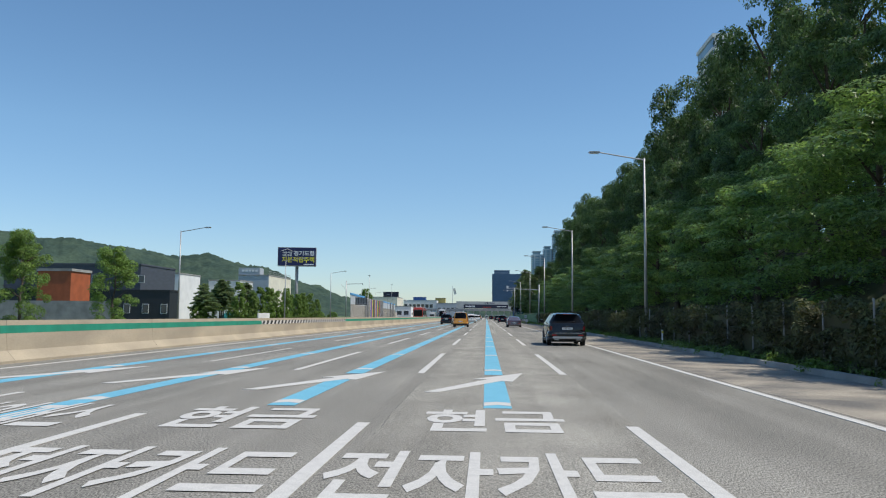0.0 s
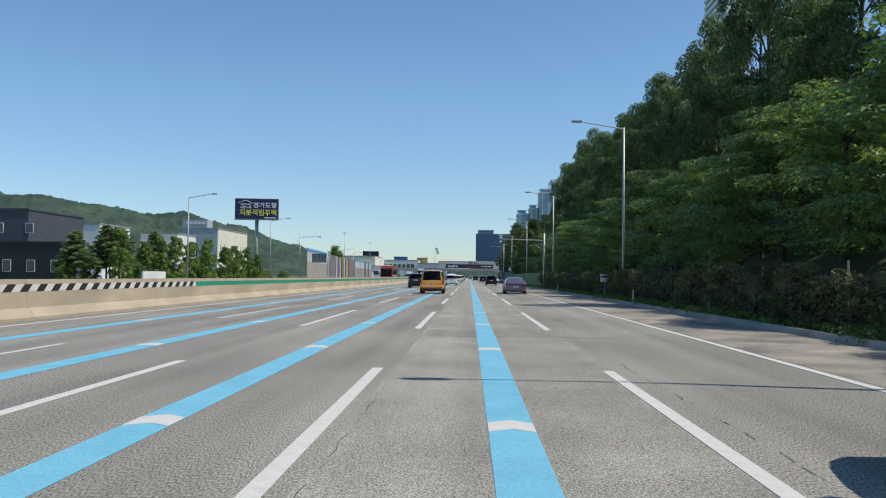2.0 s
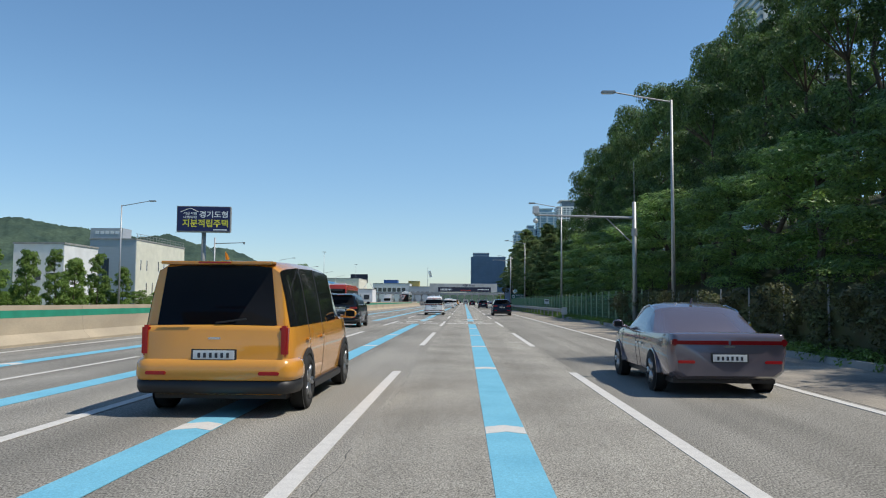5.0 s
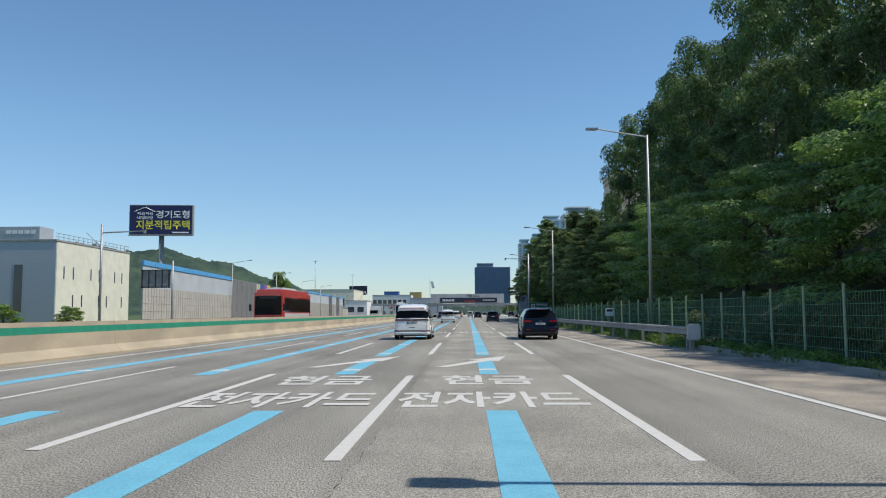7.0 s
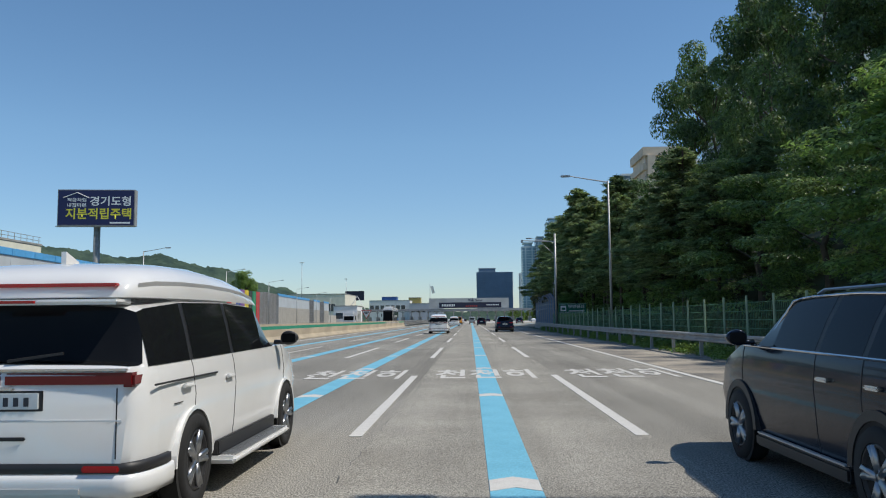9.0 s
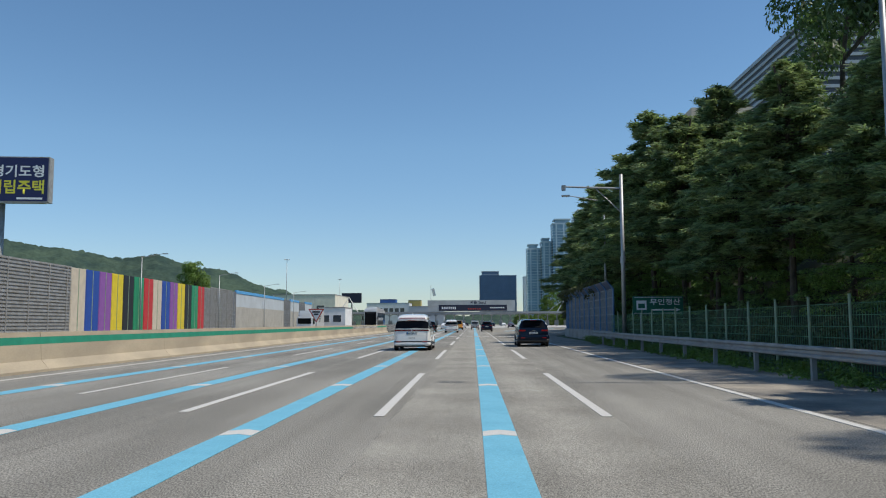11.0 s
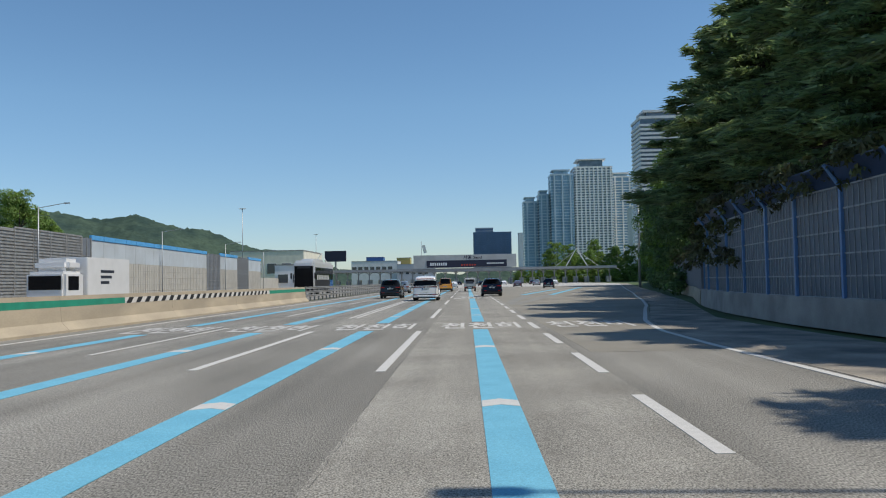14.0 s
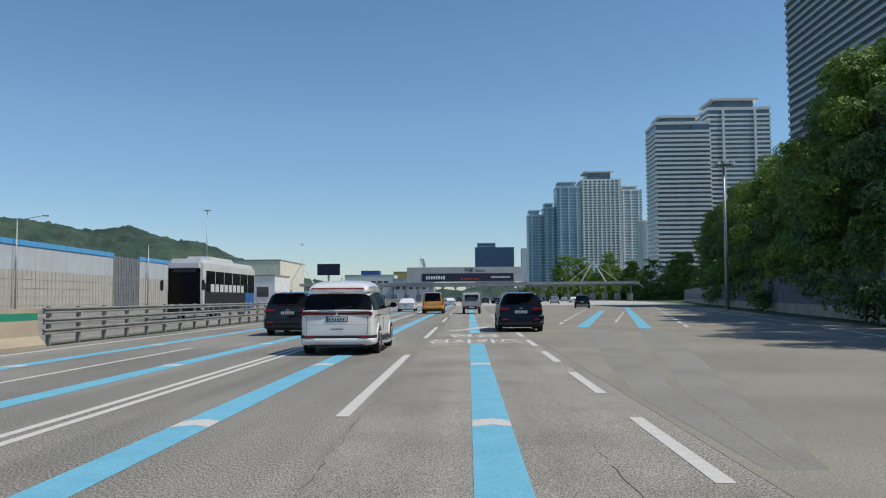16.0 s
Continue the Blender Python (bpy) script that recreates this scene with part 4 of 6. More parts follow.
def sign_text(body, x, z, width, height, mat, parent, y=0.0, name="lettering", depth=0.02):
    """Upright writing that faces the driver, its lower left corner at x, z."""
    cu = bpy.data.curves.new(name, "FONT")
    cu.body, cu.offset, cu.resolution_u = body, 0.02, 3
    t = bpy.data.objects.new(name, cu)
    scene.collection.objects.link(t)
    bpy.context.view_layer.update()
    me = bpy.data.meshes.new_from_object(t)
    bpy.data.objects.remove(t)
    co = np.array([v.co[:] for v in me.vertices])
    lo, hi = co.min(0), co.max(0)
    for v in me.vertices:
        v.co = (x + (v.co.x - lo[0]) / (hi[0] - lo[0]) * width, y - depth, z + (v.co.y - lo[1]) / (hi[1] - lo[1]) * height)
    me.materials.clear()
    me.materials.append(mat)
    ob = new(name, me)
    ob.parent = parent
    return ob


def billboard():
    o = thing("billboard", -83.6, 321, 0, "large navy billboard with white and yellow lettering on one steel column", "billboard", rz=7)
    part("column", tubed(((0, 0.9, 0), (0, 0.9, 22.8), 0.75, 0.7), n=18), STEEL_DULL, o, smooth=True)
    b = part("panel", boxed(-8.4, 8.4, 0, 1.9, 23.0, 31.2, 0.05), STEEL_DULL, o)
    part("face", boxed(-8.2, 8.2, -0.06, -0.01, 23.2, 31.0), NAVY_BOARD, o, "navy printed face")
    part("catwalk", boxed(-8.4, 8.4, -0.9, 0.0, 22.7, 22.85), STEEL_DULL, o)
    sign_text("경기도형", -1.4, 27.5, 8.9, 2.2, WHITE_INK, o, -0.06)
    sign_text("지분적립주택", -6.6, 24.5, 14.2, 2.5, YELLOW_INK, o, -0.06)
    sign_text("적금처럼", -6.3, 28.4, 4.1, 0.85, WHITE_INK, o, -0.06)
    sign_text("내집마련", -6.3, 27.2, 4.1, 0.9, WHITE_INK, o, -0.06)
    bm = bmesh.new()
    for a, c in (((-7.2, 29.3), (-4.2, 30.5)), ((-4.2, 30.5), (-1.6, 29.3))):
        tube(bm, (a[0], -0.08, a[1]), (c[0], -0.08, c[1]), 0.09, n=4)
    part("roof_mark", bm, WHITE_INK, o)
    part("small_print", boxed(3.0, 7.4, -0.09, -0.07, 23.5, 23.85), WHITE_INK, o)


billboard()

# ---- buildings of the far side ----
CLAD_GREY = material("cladding_grey", (0.42, 0.45, 0.48), 0.5, 0.1, var=0.025, scale=0.5, fine=10, stretch=(1, 1, 6))
CLAD_STONE = material("cladding_stone", (0.76, 0.62, 0.48), 0.8, var=0.1, scale=0.5, fine=10)
CLAD_CREAM = material("cladding_cream", (0.78, 0.74, 0.60), 0.7, var=0.06, scale=0.5, fine=10)
BLUE_SIGN = material("far_blue_wall", (0.06, 0.16, 0.42), 0.6, var=0.08)
YELLOW_WALL = material("far_yellow_wall", (0.55, 0.42, 0.14), 0.7, var=0.08)
CLAD_WHITE = material("cladding_white", (0.80, 0.79, 0.77), 0.7, var=0.06, scale=0.4, fine=10)
CLAD_DARK = material("cladding_dark", (0.075, 0.085, 0.105), 0.6, var=0.1, scale=0.5, fine=8, stretch=(1, 1, 4))
CLAD_BLACK = material("cladding_black", (0.025, 0.028, 0.033), 0.6, var=0.1, scale=0.5, fine=8)
BRICK_ORANGE = material("cladding_orange", (0.42, 0.11, 0.04), 0.7, var=0.12, scale=1, fine=12)
WINDOW_GLASS = material("window_glass", (0.035, 0.05, 0.065), 0.08, var=0.1, scale=0.2, fine=2, spec=0.7)


def slab_house(name, x0, x1, y0, y1, h, wall, label, windows=(), roof=None):
    """A block with a parapet roof; windows are (face, along, z, width, height) with a frame and a pane."""
    o = thing(name, (x0 + x1) / 2, y0, 0, label, "building")
    w, d = (x1 - x0) / 2, y1 - y0
    part("wall", boxed(-w, w, 0, d, 0, h), wall, o)
    part("roof", boxed(-w - 0.15, w + 0.15, -0.15, d + 0.15, h, h + 0.35), roof or CONCRETE_GREY, o)
    for face, s, z, ww, hh in windows:
        if face == "front":
            a, g = boxed(s - ww / 2 - 0.1, s + ww / 2 + 0.1, -0.08, -0.01, z - 0.1, z + hh + 0.1), boxed(s - ww / 2, s + ww / 2, -0.10, -0.082, z, z + hh)
        else:
            a, g = boxed(w + 0.01, w + 0.08, s - ww / 2 - 0.1, s + ww / 2 + 0.1, z - 0.1, z + hh + 0.1), boxed(w + 0.082, w + 0.10, s - ww / 2, s + ww / 2, z, z + hh)
        f = part("window", a, CLAD_WHITE, o)
        part("pane", g, WINDOW_GLASS, f)
    return o


def dealer():
    o = slab_house("showroom_building", -89, -78, 257, 289, 15.4, CLAD_GREY, "grey clad showroom building with a sunlit cream flank and roof railing",
                   [("side", 3 + 3.6 * k, z, 0.45, 2.4) for k in range(8) for z in (3.0, 8.4) if (k + (z > 5)) % 3])
    # Sunlight is put into the flank's cream; the shaded front stays grey.
    part("flank", boxed(5.51, 5.55, 0.3, 32, 0, 15.3), CLAD_CREAM, o, "rendered flank in a sunlit cream")
    part("sign_tower", boxed(-5.5, 2.2, 0, 5.0, 15.5, 18.2), CLAD_GREY, o)
    bm = bmesh.new()
    for k in range(5):
        box(bm, -4.3 + k * 1.2, -3.4 + k * 1.2, -0.08, -0.01, 16.8, 17.5)
    part("sign_marks", bm, WHITE_INK, o, "row of pale sign marks")
    bm = bmesh.new()
    for k in range(17):
        tube(bm, (5.4, 1 + k * 1.9, 15.7), (5.4, 1 + k * 1.9, 17.0), 0.05, n=5)
    for z in (16.3, 16.95):
        tube(bm, (5.4, 0, z), (5.4, 32, z), 0.05, n=5)
    part("roof_railing", bm, STEEL_DULL, o)
    part("stair_glass", boxed(-2.4, -0.8, -0.08, -0.01, 2, 11), WINDOW_GLASS, o)


dealer()
slab_house("warehouse", -112, -79.5, 156, 176, 12.6, CLAD_DARK, "dark grey metal clad warehouse with small windows", [("front", -11 + k * 5.5, 8.6, 1.3, 1.6) for k in range(6)], CLAD_DARK)
slab_house("low_shop_row", -112, -70, 150, 155, 6.4, CLAD_BLACK, "low black shop row with white framed windows", [("front", -18 + k * 4.2, 1.6, 1.3, 1.9) for k in range(10)], CLAD_BLACK)
slab_house("orange_shop", -58.5, -54, 79, 84, 6.9, BRICK_ORANGE, "small orange shop block behind a concrete wall", [("front", 0, 1.2, 2.2, 1.4)])
tagged(part("yard_wall", boxed(-75, -44, 70, 70.3, 0, 2.9), CONCRETE_GREY), "plain grey concrete yard wall", "wall", kind="structure")
slab_house("white_house", -104, -90, 205, 222, 13.2, CLAD_WHITE, "white rendered building with small windows", [("front", -4 + k * 3.5, z, 1.2, 1.4) for k in range(3) for z in (4, 8)])
slab_house("white_house", -88, -78, 224, 238, 12.0, CLAD_WHITE, "white rendered building with a yellow sign", [("front", -3 + k * 3, 5, 1.2, 1.4) for k in range(3)])
slab_house("stepped_hall", -96, -66, 560, 600, 15, CLAD_CREAM, "pale grey hall with a flat stepped roof", [("front", -10 + k * 6, 6, 3.6, 4) for k in range(4)])
slab_house("service_shed", -58, -48, 480, 496, 7.2, CLAD_WHITE, "low white service shed with dark openings", [("front", -2.5, 2, 3, 2.5), ("front", 2.0, 2, 3, 2.5)])
slab_house("far_hall", -97, -58, 900, 930, 19.5, CLAD_WHITE, "long white hall beyond the toll gate", [("front", -17 + k * 5, 11, 3.6, 4) for k in range(7)])
slab_house("far_blue_block", -89, -74, 935, 950, 24, BLUE_SIGN, "small blue block beyond the toll gate", [("front", 3, 15, 4, 3)])
slab_house("far_yellow_block", -62, -50, 935, 950, 23, YELLOW_WALL, "small yellow block beyond the toll gate", [("front", -2, 14, 6, 3)])
slab_house("far_low_hall", -57, -26, 880, 900, 16, CLAD_GREY, "low grey hall beyond the toll gate", [("front", -12 + k * 5, 8, 3, 3) for k in range(5)])


# ---- towers beyond the toll plaza ----
OFFICE_GLASS = material("office_glass", (0.15, 0.195, 0.24), 0.12, var=0.15, scale=0.15, fine=1.5, tint=(0.09, 0.125, 0.16), spec=0.7)
# These and CLAD_BLUE, CLAD_WHITE are lightened to hold the distance haze.
GLASS_BLUE = material("hazed_tower_glass", (0.30, 0.45, 0.56), 0.25, var=0.12, scale=0.05, fine=0.5, tint=(0.18, 0.29, 0.38), spec=0.6)
CONC_WHITE = material("hazed_tower_white", (0.82, 0.81, 0.78), 0.8, var=0.06, scale=0.1, fine=2)
BLUE_BLOCK = material("hazed_block_blue", (0.11, 0.18, 0.28), 0.5, var=0.1, scale=0.05, fine=0.6)


CLAD_BLUE = material("hazed_tower_band", (0.52, 0.62, 0.68), 0.5, var=0.06, scale=0.1, fine=2)


def tower(x0, x1, y0, depth, h, core, band, floor_h, label, ribs=0, crown=0.0, base_z=0.0, band_h=1.1):
    o = thing("tower_block", (x0 + x1) / 2, y0, base_z, label, "tower", "towers")
    w = (x1 - x0) / 2
    part("core", boxed(-w + 0.6, w - 0.6, 0.6, depth, 0, h), core, o)
    n = int(h / floor_h)
    me = None
    for k in range(n):
        if me:
            q = new("floor_band", me)
            q.parent = o
        else:
            bm = bmesh.new()
            box(bm, -w, w, 0, depth + 0.5, 0, band_h)
            q = part("floor_band", bm, band, o)
            me = q.data
        q.location = (0, 0, k * floor_h)
    for k in range(ribs):
        x = -w + 2 * w * (k + 0.5) / ribs
        part("rib", boxed(x - 0.9, x + 0.9, -0.5, -0.02, 0, h), band, o)
    part("roof", boxed(-w, w, 0, depth + 0.5, h, h + 2), band, o)
    if crown:
        part("crown", boxed(-w * 0.7, w * 0.5, 3, depth * 0.7, h + 2, h + 2 + crown), core, o)
        part("crown_cap", boxed(-w * 0.85, w * 0.65, 1, depth * 0.8, h + 2 + crown, h + 3.5 + crown), band, o)
    return o


tower(72, 90, 1225, 30, 98, GLASS_BLUE, CLAD_BLUE, 3.6, "blue grey glass residential tower", 2, 4, band_h=0.7)
tower(90, 104, 1215, 30, 106, GLASS_BLUE, CLAD_BLUE, 3.6, "blue grey glass residential tower", 2, 3, band_h=0.7)
tower(104, 133, 1205, 30, 129, GLASS_BLUE, CLAD_BLUE, 3.6, "taller blue grey glass residential tower", 3, 4, band_h=0.7)
tower(134, 181, 1210, 40, 138, OFFICE_GLASS, CONC_WHITE, 3.2, "white residential tower with rows of windows", 9, 8, band_h=1.7)
tower(183, 210, 1230, 40, 128, GLASS_BLUE, CONC_WHITE, 3.4, "pale glass residential tower", 3, 3)
tower(180, 198, 1100, 26, 78, CONC_WHITE, CONC_WHITE, 3.4, "white lower office block", 2)
tower(127, 164, 814, 30, 117, OFFICE_GLASS, CLAD_WHITE, 3.1, "white banded office tower with long window strips", 0, 3, band_h=1.6)
tower(164, 207, 821, 38, 128, OFFICE_GLASS, CLAD_WHITE, 3.1, "taller white banded office tower with roof terrace", 2, 5, band_h=1.45)
tower(15, 100, 1985, 60, 108, BLUE_BLOCK, BLUE_BLOCK, 4.0, "far dark blue slab office block", 0, 0)
tower(20, 60, 1990, 40, 118, BLUE_BLOCK, CLAD_GREY, 4.0, "far dark blue office block", 0, 0)
tower(110, 122, 1900, 30, 100, CONC_WHITE, CONC_WHITE, 4.0, "far slim white tower block", 0, 0)
tower(150, 230, 531, 122, 137, CLAD_DARK, CLAD_GREY, 3.6, "dark louvred office building above the trees", 0, 0, band_h=1.5)
tower(116, 128, 380, 30, 146, GLASS_BLUE, CLAD_WHITE, 3.4, "tall pale apartment tower above the trees", 3, 0, band_h=1.4)
tower(40, 51, 329, 14, 38.5, CLAD_STONE, CLAD_STONE, 3.2, "beige stone apartment block above the trees", 3, 0, band_h=1.5)


# ---- hills ----
def hills():
    az = [62, 50, 42, 36, 32, 29.5, 27, 24.5, 22, 20, 18.6, 16.5, 14, 12, 10, 8, 6, 3, 0, -4, -10]
    hh = [170, 170, 162, 160, 164, 162, 156, 140, 128, 140, 128, 104, 82, 62, 40, 28, 22, 18, 16, 14, 10]
    a = np.arange(62, -10, -0.14)
    top = np.interp(-a, [-v for v in az], hh)
    verts, faces = [], []
    drs = list(np.linspace(-420, 60, 44)) + [200]
    prof = [(d, float(np.interp(d, [-420, -330, -240, -160, -90, -40, 0, 60, 200], [0.0, 0.16, 0.40, 0.63, 0.83, 0.95, 1.0, 0.93, 0.5]))) for d in drs]
    for t, hgt in zip(a, top):
        for dr, f in prof:
            r = 1850 + dr
            q = noise.fractal(Vector((t * 0.35, dr * 0.006, 1.0)), 1.0, 2.0, 3) * 9 * (0.3 + f)
            q += (noise.noise(Vector((t * 2.6, dr * 0.08, 4.0))) * 4 + abs(noise.noise(Vector((t * 5.3, dr * 0.16, 9.0)))) * 6) * min(1, f * 2)
            verts.append((-r * math.sin(radians(t)), r * math.cos(radians(t)), max(-2, hgt * f + q)))
    n = len(prof)
    for i in range(len(a) - 1):
        for j in range(n - 1):
            faces.append((i * n + j, (i + 1) * n + j, (i + 1) * n + j + 1, i * n + j + 1))
    tagged(raw("backdrop_hills", verts, faces, HILL, smooth=True), "long green wooded hills in the distance", "hills", kind="structure")


hills()


# ---- toll plaza ----
CANOPY = material("canopy_grey", (0.33, 0.34, 0.35), 0.6, 0.1, var=0.1, scale=0.3, fine=5)
SIGN_GREY = material("sign_grey", (0.46, 0.47, 0.46), 0.6, var=0.08, scale=0.3, fine=5)
SIGN_DARK = material("sign_navy", (0.014, 0.018, 0.045), 0.5, var=0.1)
LED_RED = material("sign_red", (0.5, 0.05, 0.03), 0.5)


def toll_plaza():
    o = thing("toll_plaza", 0, 577, 0, "wide grey toll plaza canopy with arches and a long sign board", "toll gate")
    part("roof_left", boxed(-62, -23, -4, 10, 6.0, 7.0), CANOPY, o)
    part("roof_right", boxed(21, 62, -4, 10, 6.0, 7.0), CANOPY, o)
    part("roof_middle", boxed(-23, 21, -3, 10, 5.6, 7.0), CANOPY, o)
    b = part("sign_board", boxed(-22.5, 20.5, -3.6, -3.0, 7.2, 12.6), SIGN_GREY, o, "long pale sign board")
    part("sign_panel", boxed(-17, 16.5, -3.72, -3.61, 7.4, 10.3), SIGN_DARK, b, "dark advertising strip")
    sign_text("서울", -1.6, 10.7, 3.4, 1.7, SIGN_DARK, b, -3.62)
    sign_text("Seoul", 2.6, 10.8, 3.6, 1.2, SIGN_DARK, b, -3.62)
    bm = bmesh.new()
    for k in range(8):
        box(bm, -15.5 + k * 0.9, -14.9 + k * 0.9, -3.76, -3.73, 8.2, 9.4)
        box(bm, 8.2 + k * 0.9, 8.9 + k * 0.9, -3.76, -3.73, 8.6, 9.1)
    part("sign_marks", bm, WHITE_INK, b)
    bm = bmesh.new()
    for k in range(6):
        box(bm, -2.6 + k * 1.1, -1.9 + k * 1.1, -3.76, -3.73, 8.0, 8.6)
    part("led_marks", bm, LED_RED, b)
    post = None
    for k in range(27):
        x = -60 + 4.6 * k
        bm = bmesh.new()
        tube(bm, (0, 0, 0), (0, 0, 6.0), 0.25, n=8)
        arch = [(2.3 - 2.2 * math.cos(math.pi * j / 8), 4.4 + 1.5 * math.sin(math.pi * j / 8)) for j in range(9)]
        for (xa, za), (xb, zb) in zip(arch, arch[1:]):
            tube(bm, (xa, 0, za), (xb, 0, zb), 0.16, n=6)
        q = part("arch_column", bm, CANOPY, o)
        q.location = (x, 0, 0)
        q = part("booth", boxed(-0.9, 0.9, 1.0, 4.2, 0.15, 2.7, 0.06), PANEL_GREY, o)
        q.location = (x, 0, 0)
    bm = bmesh.new()
    for s in (-4.5, 4.5):
        tube(bm, (46 + s, 0, 7), (46, 0, 14.5), 0.2, 0.14, 8)
        tube(bm, (46 + s * 2, 0, 7), (46, 0, 14.0), 0.06, n=5)
    part("cable_mast", bm, CLAD_WHITE, o)
    bm = bmesh.new()
    for s in (-4.5, 4.5):
        tube(bm, (-62 + s, 0, 7), (-62, 0, 14.5), 0.2, 0.14, 8)
    part("cable_mast", bm, CLAD_WHITE, o)


toll_plaza()
f = thing("flagpole", -44, 1006, 0, "tall pale flagpole with a hanging white flag", "flagpole")
part("pole", tubed(((0, 0, 0), (0, 0, 41), 0.5, 0.25), n=8), CLAD_WHITE, f)
bm = bmesh.new()
box(bm, 0.3, 3.4, -0.15, 0.15, 29, 37)
bmesh.ops.rotate(bm, verts=bm.verts, cent=(0.3, 0, 37), matrix=Matrix.Rotation(radians(-14), 3, "Y"))
part("flag", bm, CLAD_WHITE, f)
f = thing("dark_billboard", -117, 940, 0, "distant black billboard on a column", "billboard")
part("column", tubed(((0, 0, 0), (0, 0, 21), 0.8), n=8), STEEL_DULL, f)
part("panel", boxed(-9.5, 9.5, -0.8, 0.8, 21, 30.5), SIGN_DARK, f)


# ---- vehicles ----
def lathe(profile, n=28):
    """Spin (radius, across) pairs round the x axis."""
    bm = bmesh.new()
    rings = [[bm.verts.new((u, r * math.cos(2 * math.pi * k / n), r * math.sin(2 * math.pi * k / n))) for k in range(n)] for r, u in profile]
    for a, b in zip(rings, rings[1:]):
        for k in range(n):
            bm.faces.new((a[k], a[(k + 1) % n], b[(k + 1) % n], b[k]))
    bmesh.ops.recalc_face_normals(bm, faces=bm.faces)
    return bm


def wheel(parent, x, y, r, side, w=0.22, spokes=5):
    e = part("wheel", lathe([(r * 0.66, -w / 2), (r * 0.92, -w / 2), (r, -w * 0.32), (r, w * 0.32), (r * 0.92, w / 2), (r * 0.66, w / 2), (r * 0.66, -w / 2)]), RUBBER, parent, "black tyre on an alloy rim", True)
    e.location = (x, y, r)
    part("rim", lathe([(r * 0.66, -w * 0.45), (r * 0.66, w * 0.47), (r * 0.58, w * 0.5), (r * 0.56, w * 0.30), (0.02, w * 0.22)] if side > 0 else
                      [(r * 0.66, w * 0.45), (r * 0.66, -w * 0.47), (r * 0.58, -w * 0.5), (r * 0.56, -w * 0.30), (0.02, -w * 0.22)]), PLASTIC, e, "", True)
    bm = bmesh.new()
    for k in range(spokes):
        for d in (-0.13, 0.13):
            a = 2 * math.pi * k / spokes
            tube(bm, (side * w * 0.40, math.cos(a) * r * 0.1, math.sin(a) * r * 0.1), (side * w * 0.44, math.cos(a + d) * r * 0.62, math.sin(a + d) * r * 0.62), 0.032, 0.028, 6)
    tube(bm, (side * w * 0.3, 0, 0), (side * w * 0.48, 0, 0), r * 0.17, n=12)
    part("spoke_star", bm, ALLOY, e, "", True)


def mirror_bm(s, hw, y, z):
    """A rounded door mirror on a short stalk, cut flat towards the rear."""
    bm = bmesh.new()
    bmesh.ops.create_icosphere(bm, subdivisions=3, radius=1.0)
    for v in bm.verts:
        q = v.co
        v.co = Vector((s * (hw + 0.125) + 0.105 * q.x, y + max(-0.045, 0.10 * q.y), z + 0.082 * q.z * (1.0 - 0.15 * s * q.x)))
    tube(bm, (s * (hw - 0.06), y + 0.04, z - 0.05), (s * (hw + 0.08), y + 0.02, z - 0.05), 0.03, 0.022, 8)
    return bm


def tail_band(wid, reach, profile):
    """A band that follows the rounded tail in plan; profile: (outward offset, height) pairs."""
    side = [(wid(v), v) for v in (reach, 0.42, 0.32, 0.17, 0.08, 0.03, 0.0)]
    run = [Vector((a, v, 0)) for a, v in side] + [Vector((side[-1][0] * f, 0, 0)) for f in (0.9, 0.5, 0, -0.5, -0.9)] + [Vector((-a, v, 0)) for a, v in side[::-1]]
    bm = bmesh.new()
    rows = []
    for k, p in enumerate(run):
        d = run[min(k + 1, len(run) - 1)] - run[max(k - 1, 0)]
        out = Vector((-d.y, d.x, 0)).normalized()
        out = out if out.dot(p - Vector((0, 0.8, 0))) > 0 else -out
        end = 0.35 if k in (0, len(run) - 1) else 1.0
        rows.append([bm.verts.new(p + out * (off * end if off > 0 else off) + Vector((0, 0, z))) for off, z in profile])
    for a, b in zip(rows, rows[1:]):
        for k in range(len(profile) - 1):
            bm.faces.new((a[k], b[k], b[k + 1], a[k + 1]))
    bmesh.ops.recalc_face_normals(bm, faces=bm.faces)
    if sum(f.normal.y * f.calc_area() for f in bm.faces) > 0:
        bmesh.ops.reverse_faces(bm, faces=bm.faces)
    return bm


